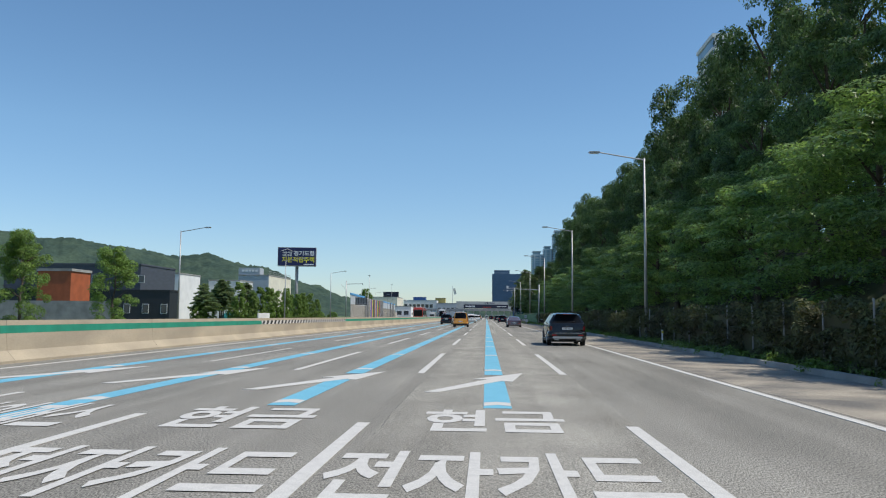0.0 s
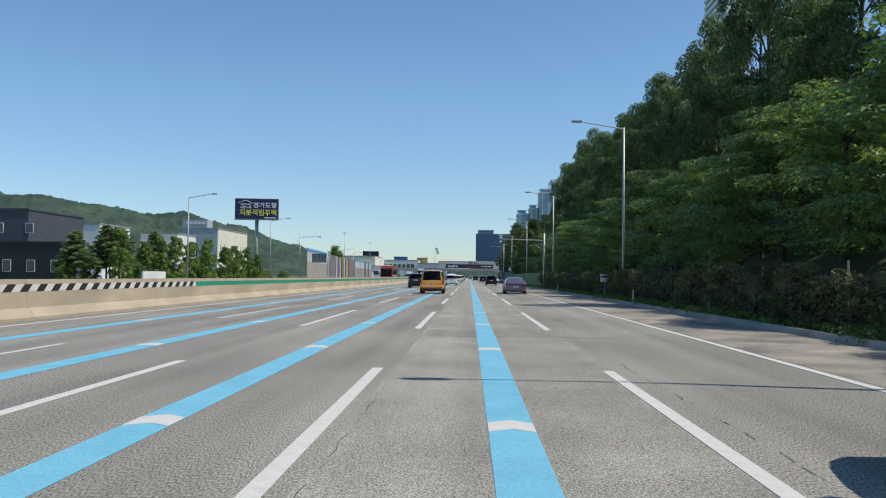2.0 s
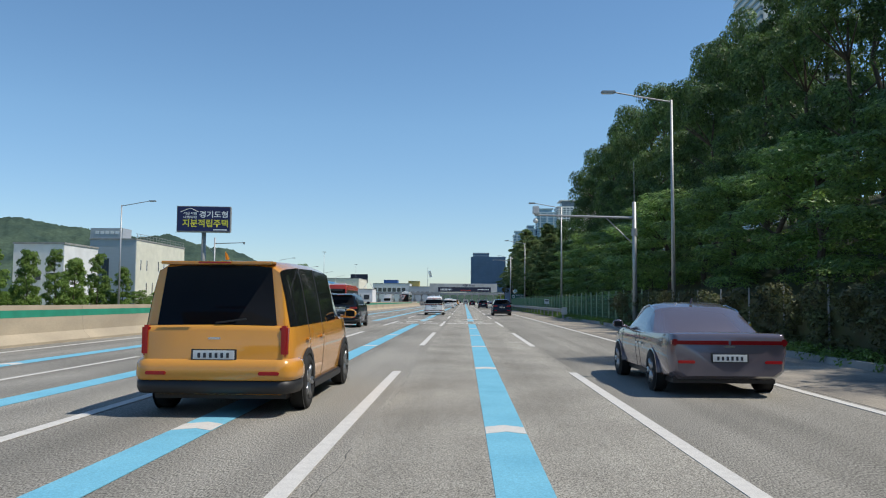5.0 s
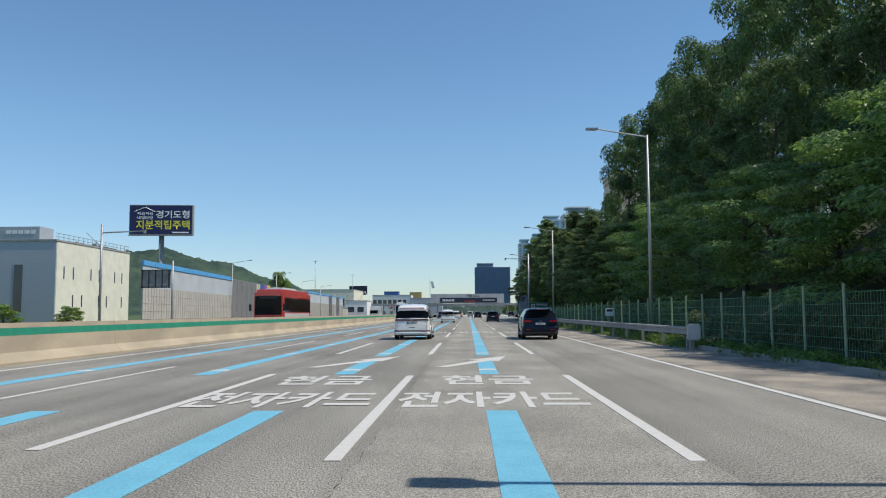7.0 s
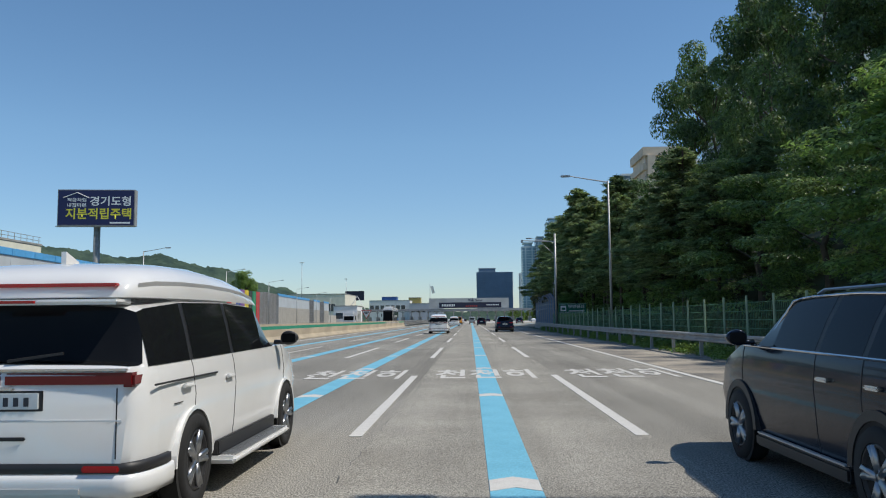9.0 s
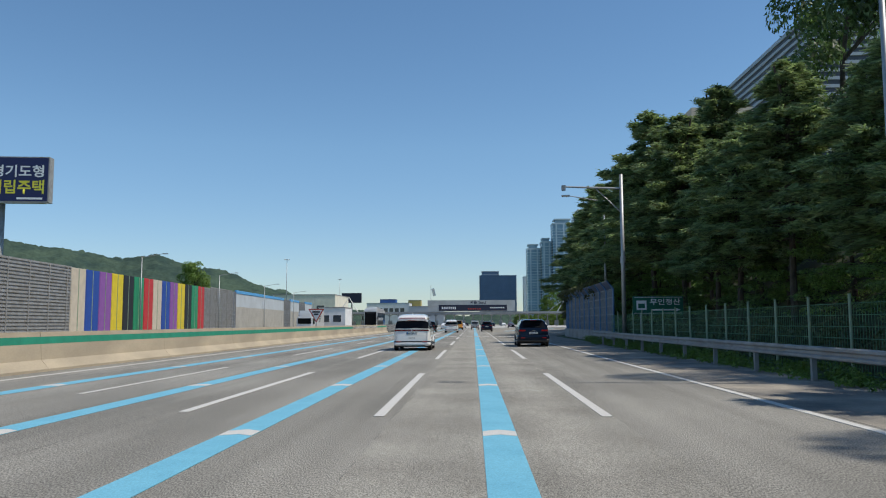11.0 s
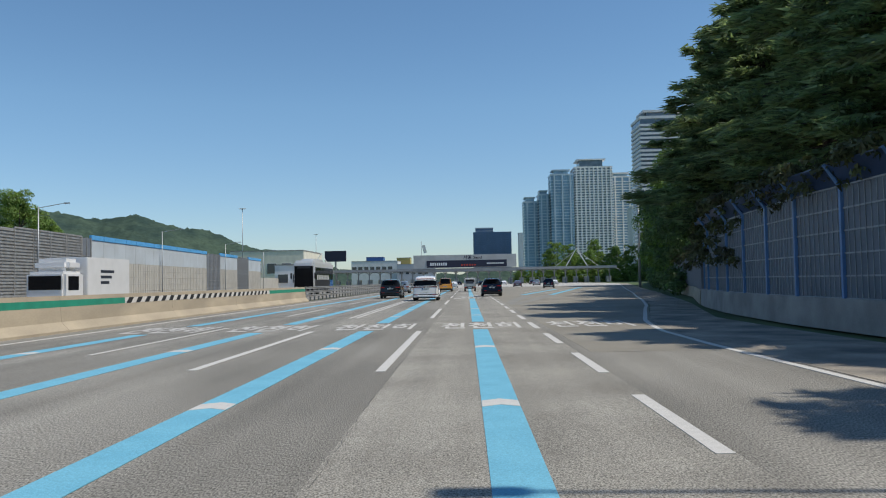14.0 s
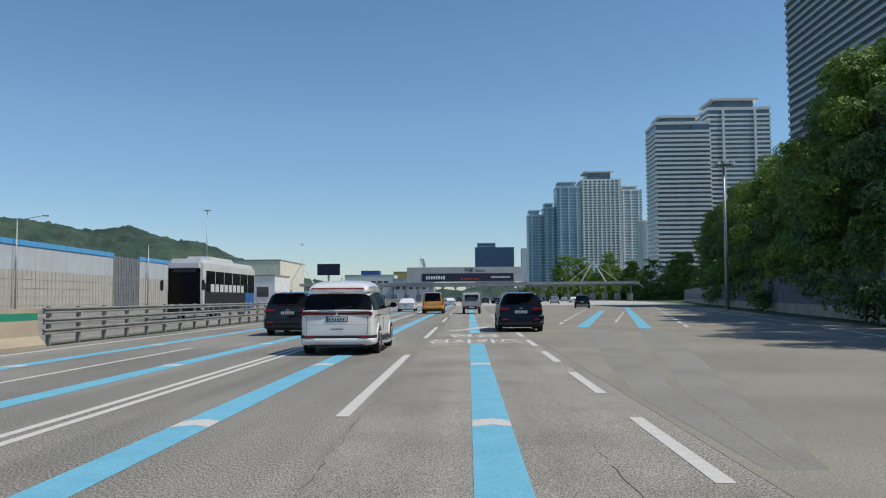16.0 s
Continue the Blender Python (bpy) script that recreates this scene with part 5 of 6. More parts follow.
def car(name, x, y, rz, body, label, category="car", L=4.8, W=1.9, H=1.7, belt=1.0, hood=1.0, rear_lean=0.32, nose=1.05, screen=0.85, tuck=0.2,
        wheel_r=0.36, axles=(0.95, 3.75), light="corner", rail=True, skid=True, chrome=True, clad=True, group="traffic", plate_z=0.95, trunk=0.0, pillars=(0.30, 0.62), deck=None, refl=0.53, wrap=False):
    """A road car lofted from cross-sections; its tail is at y = 0 and it heads along +y. nose: bonnet length; screen: windscreen run."""
    o = thing(name, x, y, 0, label, category, group, rz)
    hw = W / 2
    ys0, ys1 = trunk + 0.05, trunk + 0.05 + rear_lean            # rear window from foot to head
    yf1, yf0 = L - nose - screen, L - nose                         # windscreen head and foot
    p0, p1 = ys1 + (yf1 - ys1) * pillars[0], ys1 + (yf1 - ys1) * pillars[1]
    st = sorted({0.0, 0.02, ys0, (ys0 + ys1) / 2, ys1 - 0.001, ys1 + 0.10, p0 - 0.04, p0 + 0.04, p1 - 0.04, p1 + 0.04, yf1 - 0.12, yf1, (yf0 + yf1) / 2, yf0, yf0 + 0.3,
                 L - 0.45, L - 0.2, L - 0.07, L, 0.03, 0.08, 0.17, 0.32} | ({trunk * 0.3, trunk * 0.7} if trunk else set()) | {axles[0], axles[1]})
    z_deck = lambda v: float(np.interp(v, [0, 0.04, ys0, yf0, L - 0.5, L - 0.15, L], [(deck or belt) - 0.07, deck or belt, belt + (0.0 if not trunk else 0.03), belt + 0.03, hood - 0.08, hood - 0.2, hood - 0.38]))
    z_roof = lambda v: float(np.interp(v, [ys0, ys1, ys1 + 0.35, (ys1 + yf1) / 2, yf1 - 0.3, yf1, yf0], [0, H - 0.10, H - 0.035, H, H - 0.01, H - 0.05, 0]))
    wid = lambda v: hw * float(np.interp(v, [0, 0.03, 0.08, 0.17, 0.32, 0.6, L - 0.9, L - 0.3, L], [0.87, 0.905, 0.94, 0.968, 0.988, 1.0, 1.0, 0.95, 0.80]))
    low = lambda v: float(np.interp(v, [0, 0.3, L - 0.4, L], [0.34, 0.24, 0.22, 0.30]))

    def ring(v):
        w, zd, zb = wid(v), z_deck(v), low(v)
        k = min(1.0, max(0.0, (z_roof(v) - zd) / (H - zd)))
        if v <= ys0 or v >= yf0:
            k = 0.0
        zr = zd + k * (H - zd)
        t = tuck * k
        pts = [(0, zb), (0.80 * w, zb), (0.95 * w, zb + 0.09), (0.982 * w, zb + 0.30), (w, zd - 0.27), (0.975 * w, zd - 0.07), (0.955 * w, zd),
               (0.955 * w - t * 0.5 - 0.02, zd + (zr - zd) * 0.5 + 0.006), (0.955 * w - t - 0.04, zd + (zr - zd) * 0.90 + 0.010), (0.955 * w - t - 0.14, zr - 0.02 * k + 0.016), (0.45 * w, zr + 0.022), (0, zr + 0.028)]
        return pts
    rings = []
    for v in st:
        r = ring(v)
        rings.append([(a, v, b) for a, b in r] + [(-a, v, b) for a, b in r[-2:0:-1]])
    n = len(rings[0])
    bm = bmesh.new()
    vs = [[bm.verts.new(p) for p in r] for r in rings]
    for a, b in zip(vs, vs[1:]):
        for k in range(n):
            bm.faces.new((a[k], a[(k + 1) % n], b[(k + 1) % n], b[k]))
    bm.faces.new(vs[0])
    bm.faces.new(vs[-1][::-1])
    bmesh.ops.recalc_face_normals(bm, faces=bm.faces)
    bm.normal_update()
    nor = {(i, k): vs[i][k].normal.copy() for i in range(len(vs)) for k in range(n)}
    b = part("body", bm, body, o)
    for p in b.data.polygons:
        p.use_smooth = len(p.vertices) == 4
    b.data.set_sharp_from_angle(angle=radians(38))
    H2 = n // 2

    def skin(nm, pairs, mat, lab="", lift=0.006):
        """Panels laid over faces of the loft: (station, ring index) pairs."""
        g = bmesh.new()
        seen = {}

        def vert(i, k):
            k %= n
            if (i, k) not in seen:
                seen[(i, k)] = g.verts.new(Vector(rings[i][k]) + nor[(i, k)] * lift)
            return seen[(i, k)]
        for i, k in pairs:
            g.faces.new((vert(i, k), vert(i, k + 1), vert(i + 1, k + 1), vert(i + 1, k)))
        bmesh.ops.recalc_face_normals(g, faces=g.faces)
        q = part(nm, g, mat, o, lab, True)
        return q
    span = lambda a, c: [i for i in range(len(st) - 1) if st[i] >= a - 1e-6 and st[i + 1] <= c + 1e-6]
    sides = lambda idx: [(i, k) for i in idx for k in (6, 7)], lambda idx: [(i, k) for i in idx for k in (n - 8, n - 7)]
    for f in sides:
        for a, c in ((ys1 - 0.001, p0 - 0.04), (p0 + 0.04, p1 - 0.04), (p1 + 0.04, yf1)):
            skin("side_window", f(span(a, c)), GLASS_DARK)
        for pm in (p0, p1):
            skin("pillar_trim", f(span(pm - 0.04, pm + 0.04)), PLASTIC, "", 0.004)
        skin("quarter_window", f(span(yf1, (yf0 + yf1) / 2)), GLASS_DARK)
    back = span(ys0, ys1 - 0.001)
    skin("rear_window", [(i, k) for i in back for k in ((7, 8, 9, 10, 11, 12, 13, 14) if wrap or trunk else (9, 10, 11, 12))], GLASS_DARK, "dark tinted rear window")
    skin("windscreen", [(i, k) for i in span(yf1, yf0) for k in (8, 9, 10, 11, 12, 13)], GLASS_DARK)
    cut = lambda s, a, c, y0, y1, z0, z1, bev=0.0: boxed(min(s * a, s * c), max(s * a, s * c), y0, y1, z0, z1, bev)
    wr = wid(0.05)
    for s in (-1, 1):
        if light == "corner":
            q = cut(s, wr - 0.42, wr + 0.006, -0.014, 0.28, belt - 0.23, belt - 0.07, 0.035)
        elif light == "vertical":
            q = cut(s, wr - 0.13, wr + 0.012, -0.012, 0.34, belt - 0.38, belt - 0.12, 0.03)
        elif light == "band":
            q = cut(s, 0.0, wr + 0.008, -0.018, 0.22, belt - 0.13, belt - 0.03, 0.02)
        else:
            q = cut(s, wr - 0.10, wr + 0.006, -0.01, 0.12, belt - 0.36, belt + 0.02, 0.025)
        part("tail_lamp", q, RED_DARK if light in ("band", "vertical") else RED_LENS, o, "red tail lamp")
        m = part("mirror", mirror_bm(s, hw, yf0 - 0.34, belt + 0.115), PLASTIC if wrap else body, o, "", True)
        part("mirror_glass", cut(s, hw + 0.05, hw + 0.20, yf0 - 0.392, yf0 - 0.384, belt + 0.065, belt + 0.165, 0.003), GLASS_DARK, m)
        part("reflector", cut(s, wr - 0.34, wr - 0.08, -0.028 if wrap or trunk else -0.085, 0.02, refl, refl + 0.045, 0.01), RED_LENS, o)
        for yy in (p0 - 0.30, p1 - 0.30):
            part("door_handle", cut(s, hw - 0.01, hw + 0.035, yy, yy + 0.2, belt - 0.20, belt - 0.165, 0.012), CHROME if chrome else body, o)
        for yy in (p0, p1, yf0 - 0.1):
            seam = [Vector((s * a, yy, z)) for a, z in ring(yy)[2:7]]
            part("door_seam", tubed(*((p, q, 0.0045) for p, q in zip(seam, seam[1:])), n=5), PLASTIC, o)
        if chrome:
            part("window_trim", tubed(((s * (0.958 * hw + 0.006), ys1 - 0.05, belt + 0.012), (s * (0.958 * hw + 0.006), yf0 - 0.1, belt + 0.032), 0.011), n=6), CHROME, o)
            line = [Vector((s * (ring(v)[8][0] + 0.016), v, ring(v)[8][1] + 0.008)) for v in np.linspace(ys1 - 0.03, yf0 - 0.12, 18)]
            part("window_arch_trim", tubed(*((p, q, 0.010) for p, q in zip(line, line[1:])), n=6), CHROME, o, "thin chrome strip over the side windows")
        if clad:
            part("sill", cut(s, hw - 0.08, hw + 0.012, axles[0] + 0.45, axles[1] - 0.45, 0.22, 0.335, 0.02), PLASTIC, o)
            if chrome:
                part("sill_strip", cut(s, hw - 0.03, hw + 0.016, axles[0] + 0.5, axles[1] - 0.5, 0.34, 0.356, 0.005), SKID, o, "thin bright sill strip")
        if rail:
            xr = s * (0.955 * hw - tuck - 0.12)
            part("roof_rail", tubed(((xr, ys1 + 0.1, H - 0.03), (xr, ys1 + 0.25, H + 0.018), 0.014), ((xr, ys1 + 0.25, H + 0.018), (xr, yf1 - 0.45, H + 0.018), 0.014), ((xr, yf1 - 0.45, H + 0.018), (xr, yf1 - 0.3, H - 0.02), 0.016), n=6), ALLOY, o)
        for ya in axles:
            arch = bmesh.new()
            ra = wheel_r + (0.10 if clad else 0.055)
            for k in range(14):
                a0, a1 = math.pi * k / 14, math.pi * (k + 1) / 14
                q = []
                for xx in (hw - 0.05, hw + 0.012):
                    for a, r in ((a0, wheel_r + 0.025), (a1, wheel_r + 0.025), (a1, ra), (a0, ra)):
                        q.append(arch.verts.new((s * xx, ya + r * math.cos(a), wheel_r + r * math.sin(a))))
                for fc in ((4, 5, 6, 7), (0, 1, 5, 4), (2, 3, 7, 6)):
                    arch.faces.new([q[j] for j in fc])
            bmesh.ops.remove_doubles(arch, verts=arch.verts, dist=0.0005)
            bmesh.ops.recalc_face_normals(arch, faces=arch.faces)
            part("wheel_arch", arch, PLASTIC if clad else body, o)
            # No hollow is cut: a flat black disc draws its shade on the flank.
            part("wheel_well", lathe([(0.01, s * (hw + 0.001)), (wheel_r + 0.03, s * (hw + 0.001))], 24), RUBBER, o).location = (0, ya, wheel_r)
            wheel(o, s * (hw - 0.085), ya, wheel_r, s)
    if not wrap and not trunk:
        part("bumper_cover", tail_band(wid, 0.5, [(-0.03, 0.45), (0.05, 0.465), (0.068, 0.52), (0.066, 0.62), (0.045, 0.69), (-0.03, 0.74)]), body, o, "", True)
    if clad:
        part("bumper", tail_band(wid, 0.5, [(-0.04, 0.29), (0.02, 0.30), (0.052, 0.36), (0.052, 0.45), (-0.04, 0.47)]), PLASTIC, o, "black lower bumper", True)
    if skid:
        part("skid_plate", boxed(-wr + 0.10, wr - 0.10, -0.105, 0.05, 0.37, 0.49, 0.05), SKID, o, "silver skid plate")
        part("bumper_trim", boxed(-wr + 0.12, wr - 0.12, -0.085, 0.03, 0.64, 0.66, 0.006), CHROME, o, "thin chrome strip")
        for s in (-0.55, 0.55):
            part("exhaust_trim", boxed(s - 0.12, s + 0.12, -0.085, 0.05, 0.295, 0.345, 0.012), ALLOY, o)
    part("plate_recess", boxed(-0.285, 0.285, -0.010, 0.03, plate_z - 0.195, plate_z - 0.055, 0.004), PLASTIC, o)
    pl = part("number_plate", boxed(-0.26, 0.26, -0.02, 0.02, plate_z - 0.18, plate_z - 0.07, 0.004), PLATE_WHITE, o, "white number plate")
    for k in range(6):
        part("plate_bar", boxed(-0.2 + k * 0.072, -0.165 + k * 0.072, -0.024, -0.021, plate_z - 0.16, plate_z - 0.10), DARK_MARK, pl)
    part("badge", boxed(-0.08, 0.08, -0.014, 0.03, belt - 0.155, belt - 0.125, 0.008), CHROME, o)
    if not trunk:
        part("spoiler", boxed(-hw + tuck + 0.16, hw - tuck - 0.16, ys1 - 0.16, ys1 + 0.12, H - 0.085, H - 0.045, 0.018), body, o)
        part("brake_lamp", boxed(-0.2, 0.2, ys1 - 0.225, ys1 - 0.2, H - 0.075, H - 0.055), RED_LENS, o)
        part("rear_wiper", tubed(((0.0, ys0 - 0.01, belt + 0.05), (0.38, ys0 + rear_lean * 0.12, belt + 0.10), 0.012), n=5), PLASTIC, o)
    part("antenna", tubed(((0, ys1 + 0.3, H + 0.01), (0, ys1 + 0.22, H + 0.09), 0.03, 0.008), n=6), body, o)
    part("underbody", boxed(-hw + 0.15, hw - 0.15, 0.3, L - 0.3, 0.2, 0.5), PLASTIC, o)
    return o


SALOON = dict(L=4.85, H=1.45, belt=0.93, hood=0.92, trunk=0.75, rear_lean=0.95, nose=1.25, screen=0.95, light="band", rail=False, skid=False, clad=False, plate_z=0.74, wheel_r=0.33, axles=(1.05, 3.85), deck=0.98)
car("suv", 4.16, 20.0, 0, PAINT_GREY, "dark grey sport utility vehicle with chrome trim on the road", H=1.67, belt=1.14, hood=1.10, rear_lean=0.42, tuck=0.25, light="vertical", plate_z=1.0, rail=False)
slate = car("suv", -6.9, 116.2, 0, PAINT_GREY, "dark slate sport utility vehicle with red tail lamps on the road", L=4.85, W=1.96, H=1.82, belt=1.21, hood=1.18, rear_lean=0.22, light="corner", plate_z=1.06, skid=False)
part("tailgate_strip", boxed(-0.52, 0.52, -0.022, 0.02, 1.015, 1.035, 0.006), CHROME, slate, "thin chrome strip")
part("tailgate_letters", boxed(-0.30, 0.30, -0.016, 0.02, 1.075, 1.105, 0.004), CHROME, slate)
car("suv", 3.62, 154.6, 0, PAINT_NAVY, "dark navy sport utility vehicle with chrome window trim on the road", H=1.69, belt=1.15, hood=1.10, rear_lean=0.38, light="corner", plate_z=0.98, skid=False)
car("suv", -7.3, 318.5, 0, PAINT_GREY, "dark grey sport utility vehicle in the inner lane", L=4.8, W=1.95, H=1.76, belt=1.18, hood=1.15, rear_lean=0.28, light="corner", plate_z=1.04, skid=False)
car("saloon_car", 3.85, 86.5, 0, PAINT_MAUVE, "mauve grey saloon car on the road", **SALOON)


def minivan(x, y):
    """A white people mover with a moulded high roof."""
    van = car("minivan", x, y, 0, PAINT_WHITE, "white minivan with a moulded high roof on the road", L=5.15, W=1.99, H=1.69, belt=1.165, hood=1.12, rear_lean=0.16, nose=1.05, screen=0.95, light="band",
              rail=False, skid=False, clad=False, chrome=False, plate_z=1.07, axles=(1.0, 4.09), tuck=0.075, wheel_r=0.375, pillars=(0.27, 0.64), refl=0.462, wrap=True)
    tail = lambda v: 0.995 * float(np.interp(v, [0, 0.03, 0.08, 0.17, 0.32, 0.6], [0.87, 0.905, 0.94, 0.968, 0.988, 1.0]))
    part("lower_strip", tail_band(tail, 0.5, [(-0.03, 0.45), (0.014, 0.455), (0.014, 0.52), (-0.03, 0.525)]), PLASTIC, van, "black lower strip", True)
    part("bumper", tail_band(tail, 0.55, [(-0.05, 0.275), (0.0, 0.285), (0.028, 0.34), (0.03, 0.40), (0.016, 0.445), (-0.03, 0.455)]), PAINT_WHITE, van, "", True)
    part("skid_plate", boxed(-0.60, 0.60, -0.046, 0.1, 0.295, 0.39, 0.03), SKID, van, "silver skid plate")
    part("diffuser", boxed(-0.7, 0.7, -0.02, 0.3, 0.22, 0.30, 0.02), PLASTIC, van)
    part("tailgate_handle", boxed(-0.17, 0.17, -0.022, 0.02, 0.675, 0.70, 0.008), PLASTIC, van)
    part("window_strip", boxed(-0.86, 0.86, -0.014, 0.05, 1.147, 1.163, 0.005), CHROME, van, "thin chrome strip under the rear window")
    part("plate_band", boxed(-0.258, -0.215, -0.023, 0.0, 0.895, 0.995), PAINT_BLUE, van)
    part("tailgate_crease", boxed(-0.84, 0.84, -0.006, 0.03, 0.80, 0.815, 0.003), PAINT_WHITE, van)
    for s in (-1, 1):
        b = boxed(min(s * 0.90, s * 1.16), max(s * 0.90, s * 1.16), 1.55, 3.62, 0.235, 0.30, 0.025)
        step = part("side_step", b, PAINT_WHITE, van, "white side step with a ribbed tread")
        for k in range(5):
            part("tread_rib", boxed(min(s * (0.995 + 0.032 * k), s * (1.012 + 0.032 * k)), max(s * (0.995 + 0.032 * k), s * (1.012 + 0.032 * k)), 1.65, 3.5, 0.301, 0.309, 0.002), ALLOY, step)
        # Black strip that draws the shade between step and body.
        part("step_shadow_gap", boxed(min(s * 0.93, s * 0.998), max(s * 0.93, s * 0.998), 1.6, 3.55, 0.30, 0.43, 0.01), PLASTIC, van, "black strip drawn as the shade above the step")
        part("tailgate_seam", boxed(s * 0.80 - 0.004, s * 0.80 + 0.004, -0.004, 0.05, 0.55, 1.03), PLASTIC, van)
        part("door_rail", boxed(min(s * 0.985, s * 1.0), max(s * 0.985, s * 1.0), 0.18, 1.55, 1.028, 1.042, 0.003), PLASTIC, van, "black sliding door rail")
        part("fuel_flap_seam", boxed(min(s * 0.99, s * 0.9965), max(s * 0.99, s * 0.9965), 0.55, 0.72, 0.86, 0.866), PLASTIC, van)
    # high roof
    runs = ((0.18, 0.06, 0.72), (0.22, 0.14, 0.765), (0.32, 0.21, 0.795), (0.6, 0.27, 0.81), (1.1, 0.305, 0.815), (1.8, 0.31, 0.815), (2.5, 0.28, 0.80), (3.1, 0.215, 0.775), (3.5, 0.14, 0.74), (3.85, 0.05, 0.68))
    lift = lambda v: 1.655 + 0.02 * math.sin(math.pi * min(1, v / 4.2))
    prof = ((1.0, 0.0), (1.005, 0.16), (0.99, 0.44), (0.955, 0.62), (0.89, 0.79), (0.74, 0.92), (0.40, 0.985), (0.0, 1.0))
    bm = bmesh.new()
    rings = []
    for v, h, hw in runs:
        half = [(hw * a, v, lift(v) + h * c) for a, c in prof]
        rings.append([bm.verts.new(p) for p in half + [(-a, w, c) for a, w, c in half[-2::-1]]])
    for p, q in zip(rings, rings[1:]):
        for k in range(len(p) - 1):
            bm.faces.new((p[k], q[k], q[k + 1], p[k + 1]))
    bm.faces.new(rings[0])
    bmesh.ops.recalc_face_normals(bm, faces=bm.faces)
    r = part("high_roof", bm, PAINT_WHITE, van, "moulded white high roof", True)
    r.data.set_sharp_from_angle(angle=radians(40))
    for s in (-1, 1):
        bm = bmesh.new()
        strip = [(s * (hw * 0.99 + 0.006), v, lift(v) + h * 0.36, h) for v, h, hw in runs[2:9]]
        for (xa, ya, za, ha), (xb, yb, zb, hb) in zip(strip, strip[1:]):
            bm.faces.new([bm.verts.new(p) for p in ((xa, ya, za), (xb, yb, zb), (xb, yb, zb + 0.03), (xa, ya, za + 0.03))])
        bmesh.ops.remove_doubles(bm, verts=bm.verts, dist=0.001)
        part("roof_stripe", bm, SKID, r, "silver stripe")
    part("roof_lamp", boxed(-0.70, 0.70, 0.155, 0.30, 1.735, 1.762, 0.008), RED_LENS, van, "red roof strip lamp")
    bm = bmesh.new()
    plate(bm, [(-0.02, 0.0), (0.02, 0.0), (0.015, 0.22), (-0.015, 0.22)], 0.0, 0.04)
    for v in bm.verts:
        if v.co.z > 0.02 and v.co.y < 0.1:
            v.co.z += 0.07
    part("roof_fin", bm, PAINT_WHITE, van, "white shark fin aerial").location = (0, 0.75, 1.935)
    return van


minivan(-3.37, 155.3)
minivan(-3.4, 229.5)
minivan(-3.45, 307.5)
car("suv", 3.6, 236.0, 0, PAINT_NAVY, "dark navy sport utility vehicle with red tail lamps on the road", H=1.69, belt=1.15, hood=1.10, rear_lean=0.38, light="corner", plate_z=0.98, skid=False)
car("suv", 2.2, 320.5, 0, PAINT_NAVY, "dark navy sport utility vehicle changing lanes on the road", H=1.69, belt=1.15, hood=1.10, rear_lean=0.38, light="corner", plate_z=0.98, skid=False)
CARRIER = dict(category="van", L=5.1, W=1.99, H=1.99, belt=1.12, hood=1.1, rear_lean=0.10, nose=0.75, screen=1.0, tuck=0.12, light="thin", rail=False, chrome=False, skid=False, plate_z=0.90, axles=(0.95, 4.15))
for y in (84, 360):
    car("people_carrier", -3.35, y, 0, PAINT_ORANGE, "orange yellow people carrier with a dark rear window on the road", **CARRIER)
car("crossover_car", -9.0, 352, 0, PAINT_SILVER, "silver grey crossover car on the road", L=4.5, H=1.65, belt=1.04, axles=(0.9, 3.55))
car("saloon_car", -6.8, 372, 0, PAINT_WHITE, "white saloon car on the road", **SALOON)
car("suv", 14.5, 388, -8, PAINT_NAVY, "dark sport utility vehicle heading for the toll booths", L=4.6, H=1.7, belt=1.05, axles=(0.9, 3.6))
car("saloon_car", 11.0, 420, -4, PAINT_MAUVE, "brownish saloon car heading for the toll booths", **SALOON)
car("saloon_car", -3.4, 430, 0, PAINT_WHITE, "white saloon car far along the road", **SALOON)
car("crossover_car", 18, 452, -6, PAINT_SILVER, "pale crossover car near the toll booths", L=4.5, H=1.6, belt=1.0, axles=(0.9, 3.55))
car("crossover_car", -6.9, 446, 0, PAINT_NAVY, "dark crossover car far along the road", L=4.5, H=1.6, belt=1.0, axles=(0.9, 3.55))
car("saloon_car", 3.9, 470, 0, PAINT_GREY, "dark saloon car far along the road", **SALOON)


for x, y, col, what in ((-10.4, 486, PAINT_WHITE, "white"), (-6.8, 512, PAINT_SILVER, "silver"), (0.3, 520, PAINT_WHITE, "white"), (7.6, 498, PAINT_NAVY, "dark"),
                        (13.2, 530, PAINT_WHITE, "white"), (22.4, 516, PAINT_GREY, "dark grey"), (27.0, 488, PAINT_WHITE, "white"), (31.6, 545, PAINT_SILVER, "silver"), (-3.2, 548, PAINT_GREY, "dark grey")):
    car("saloon_car", x, y, 0, col, what + " saloon car queueing at the toll booths", **SALOON)


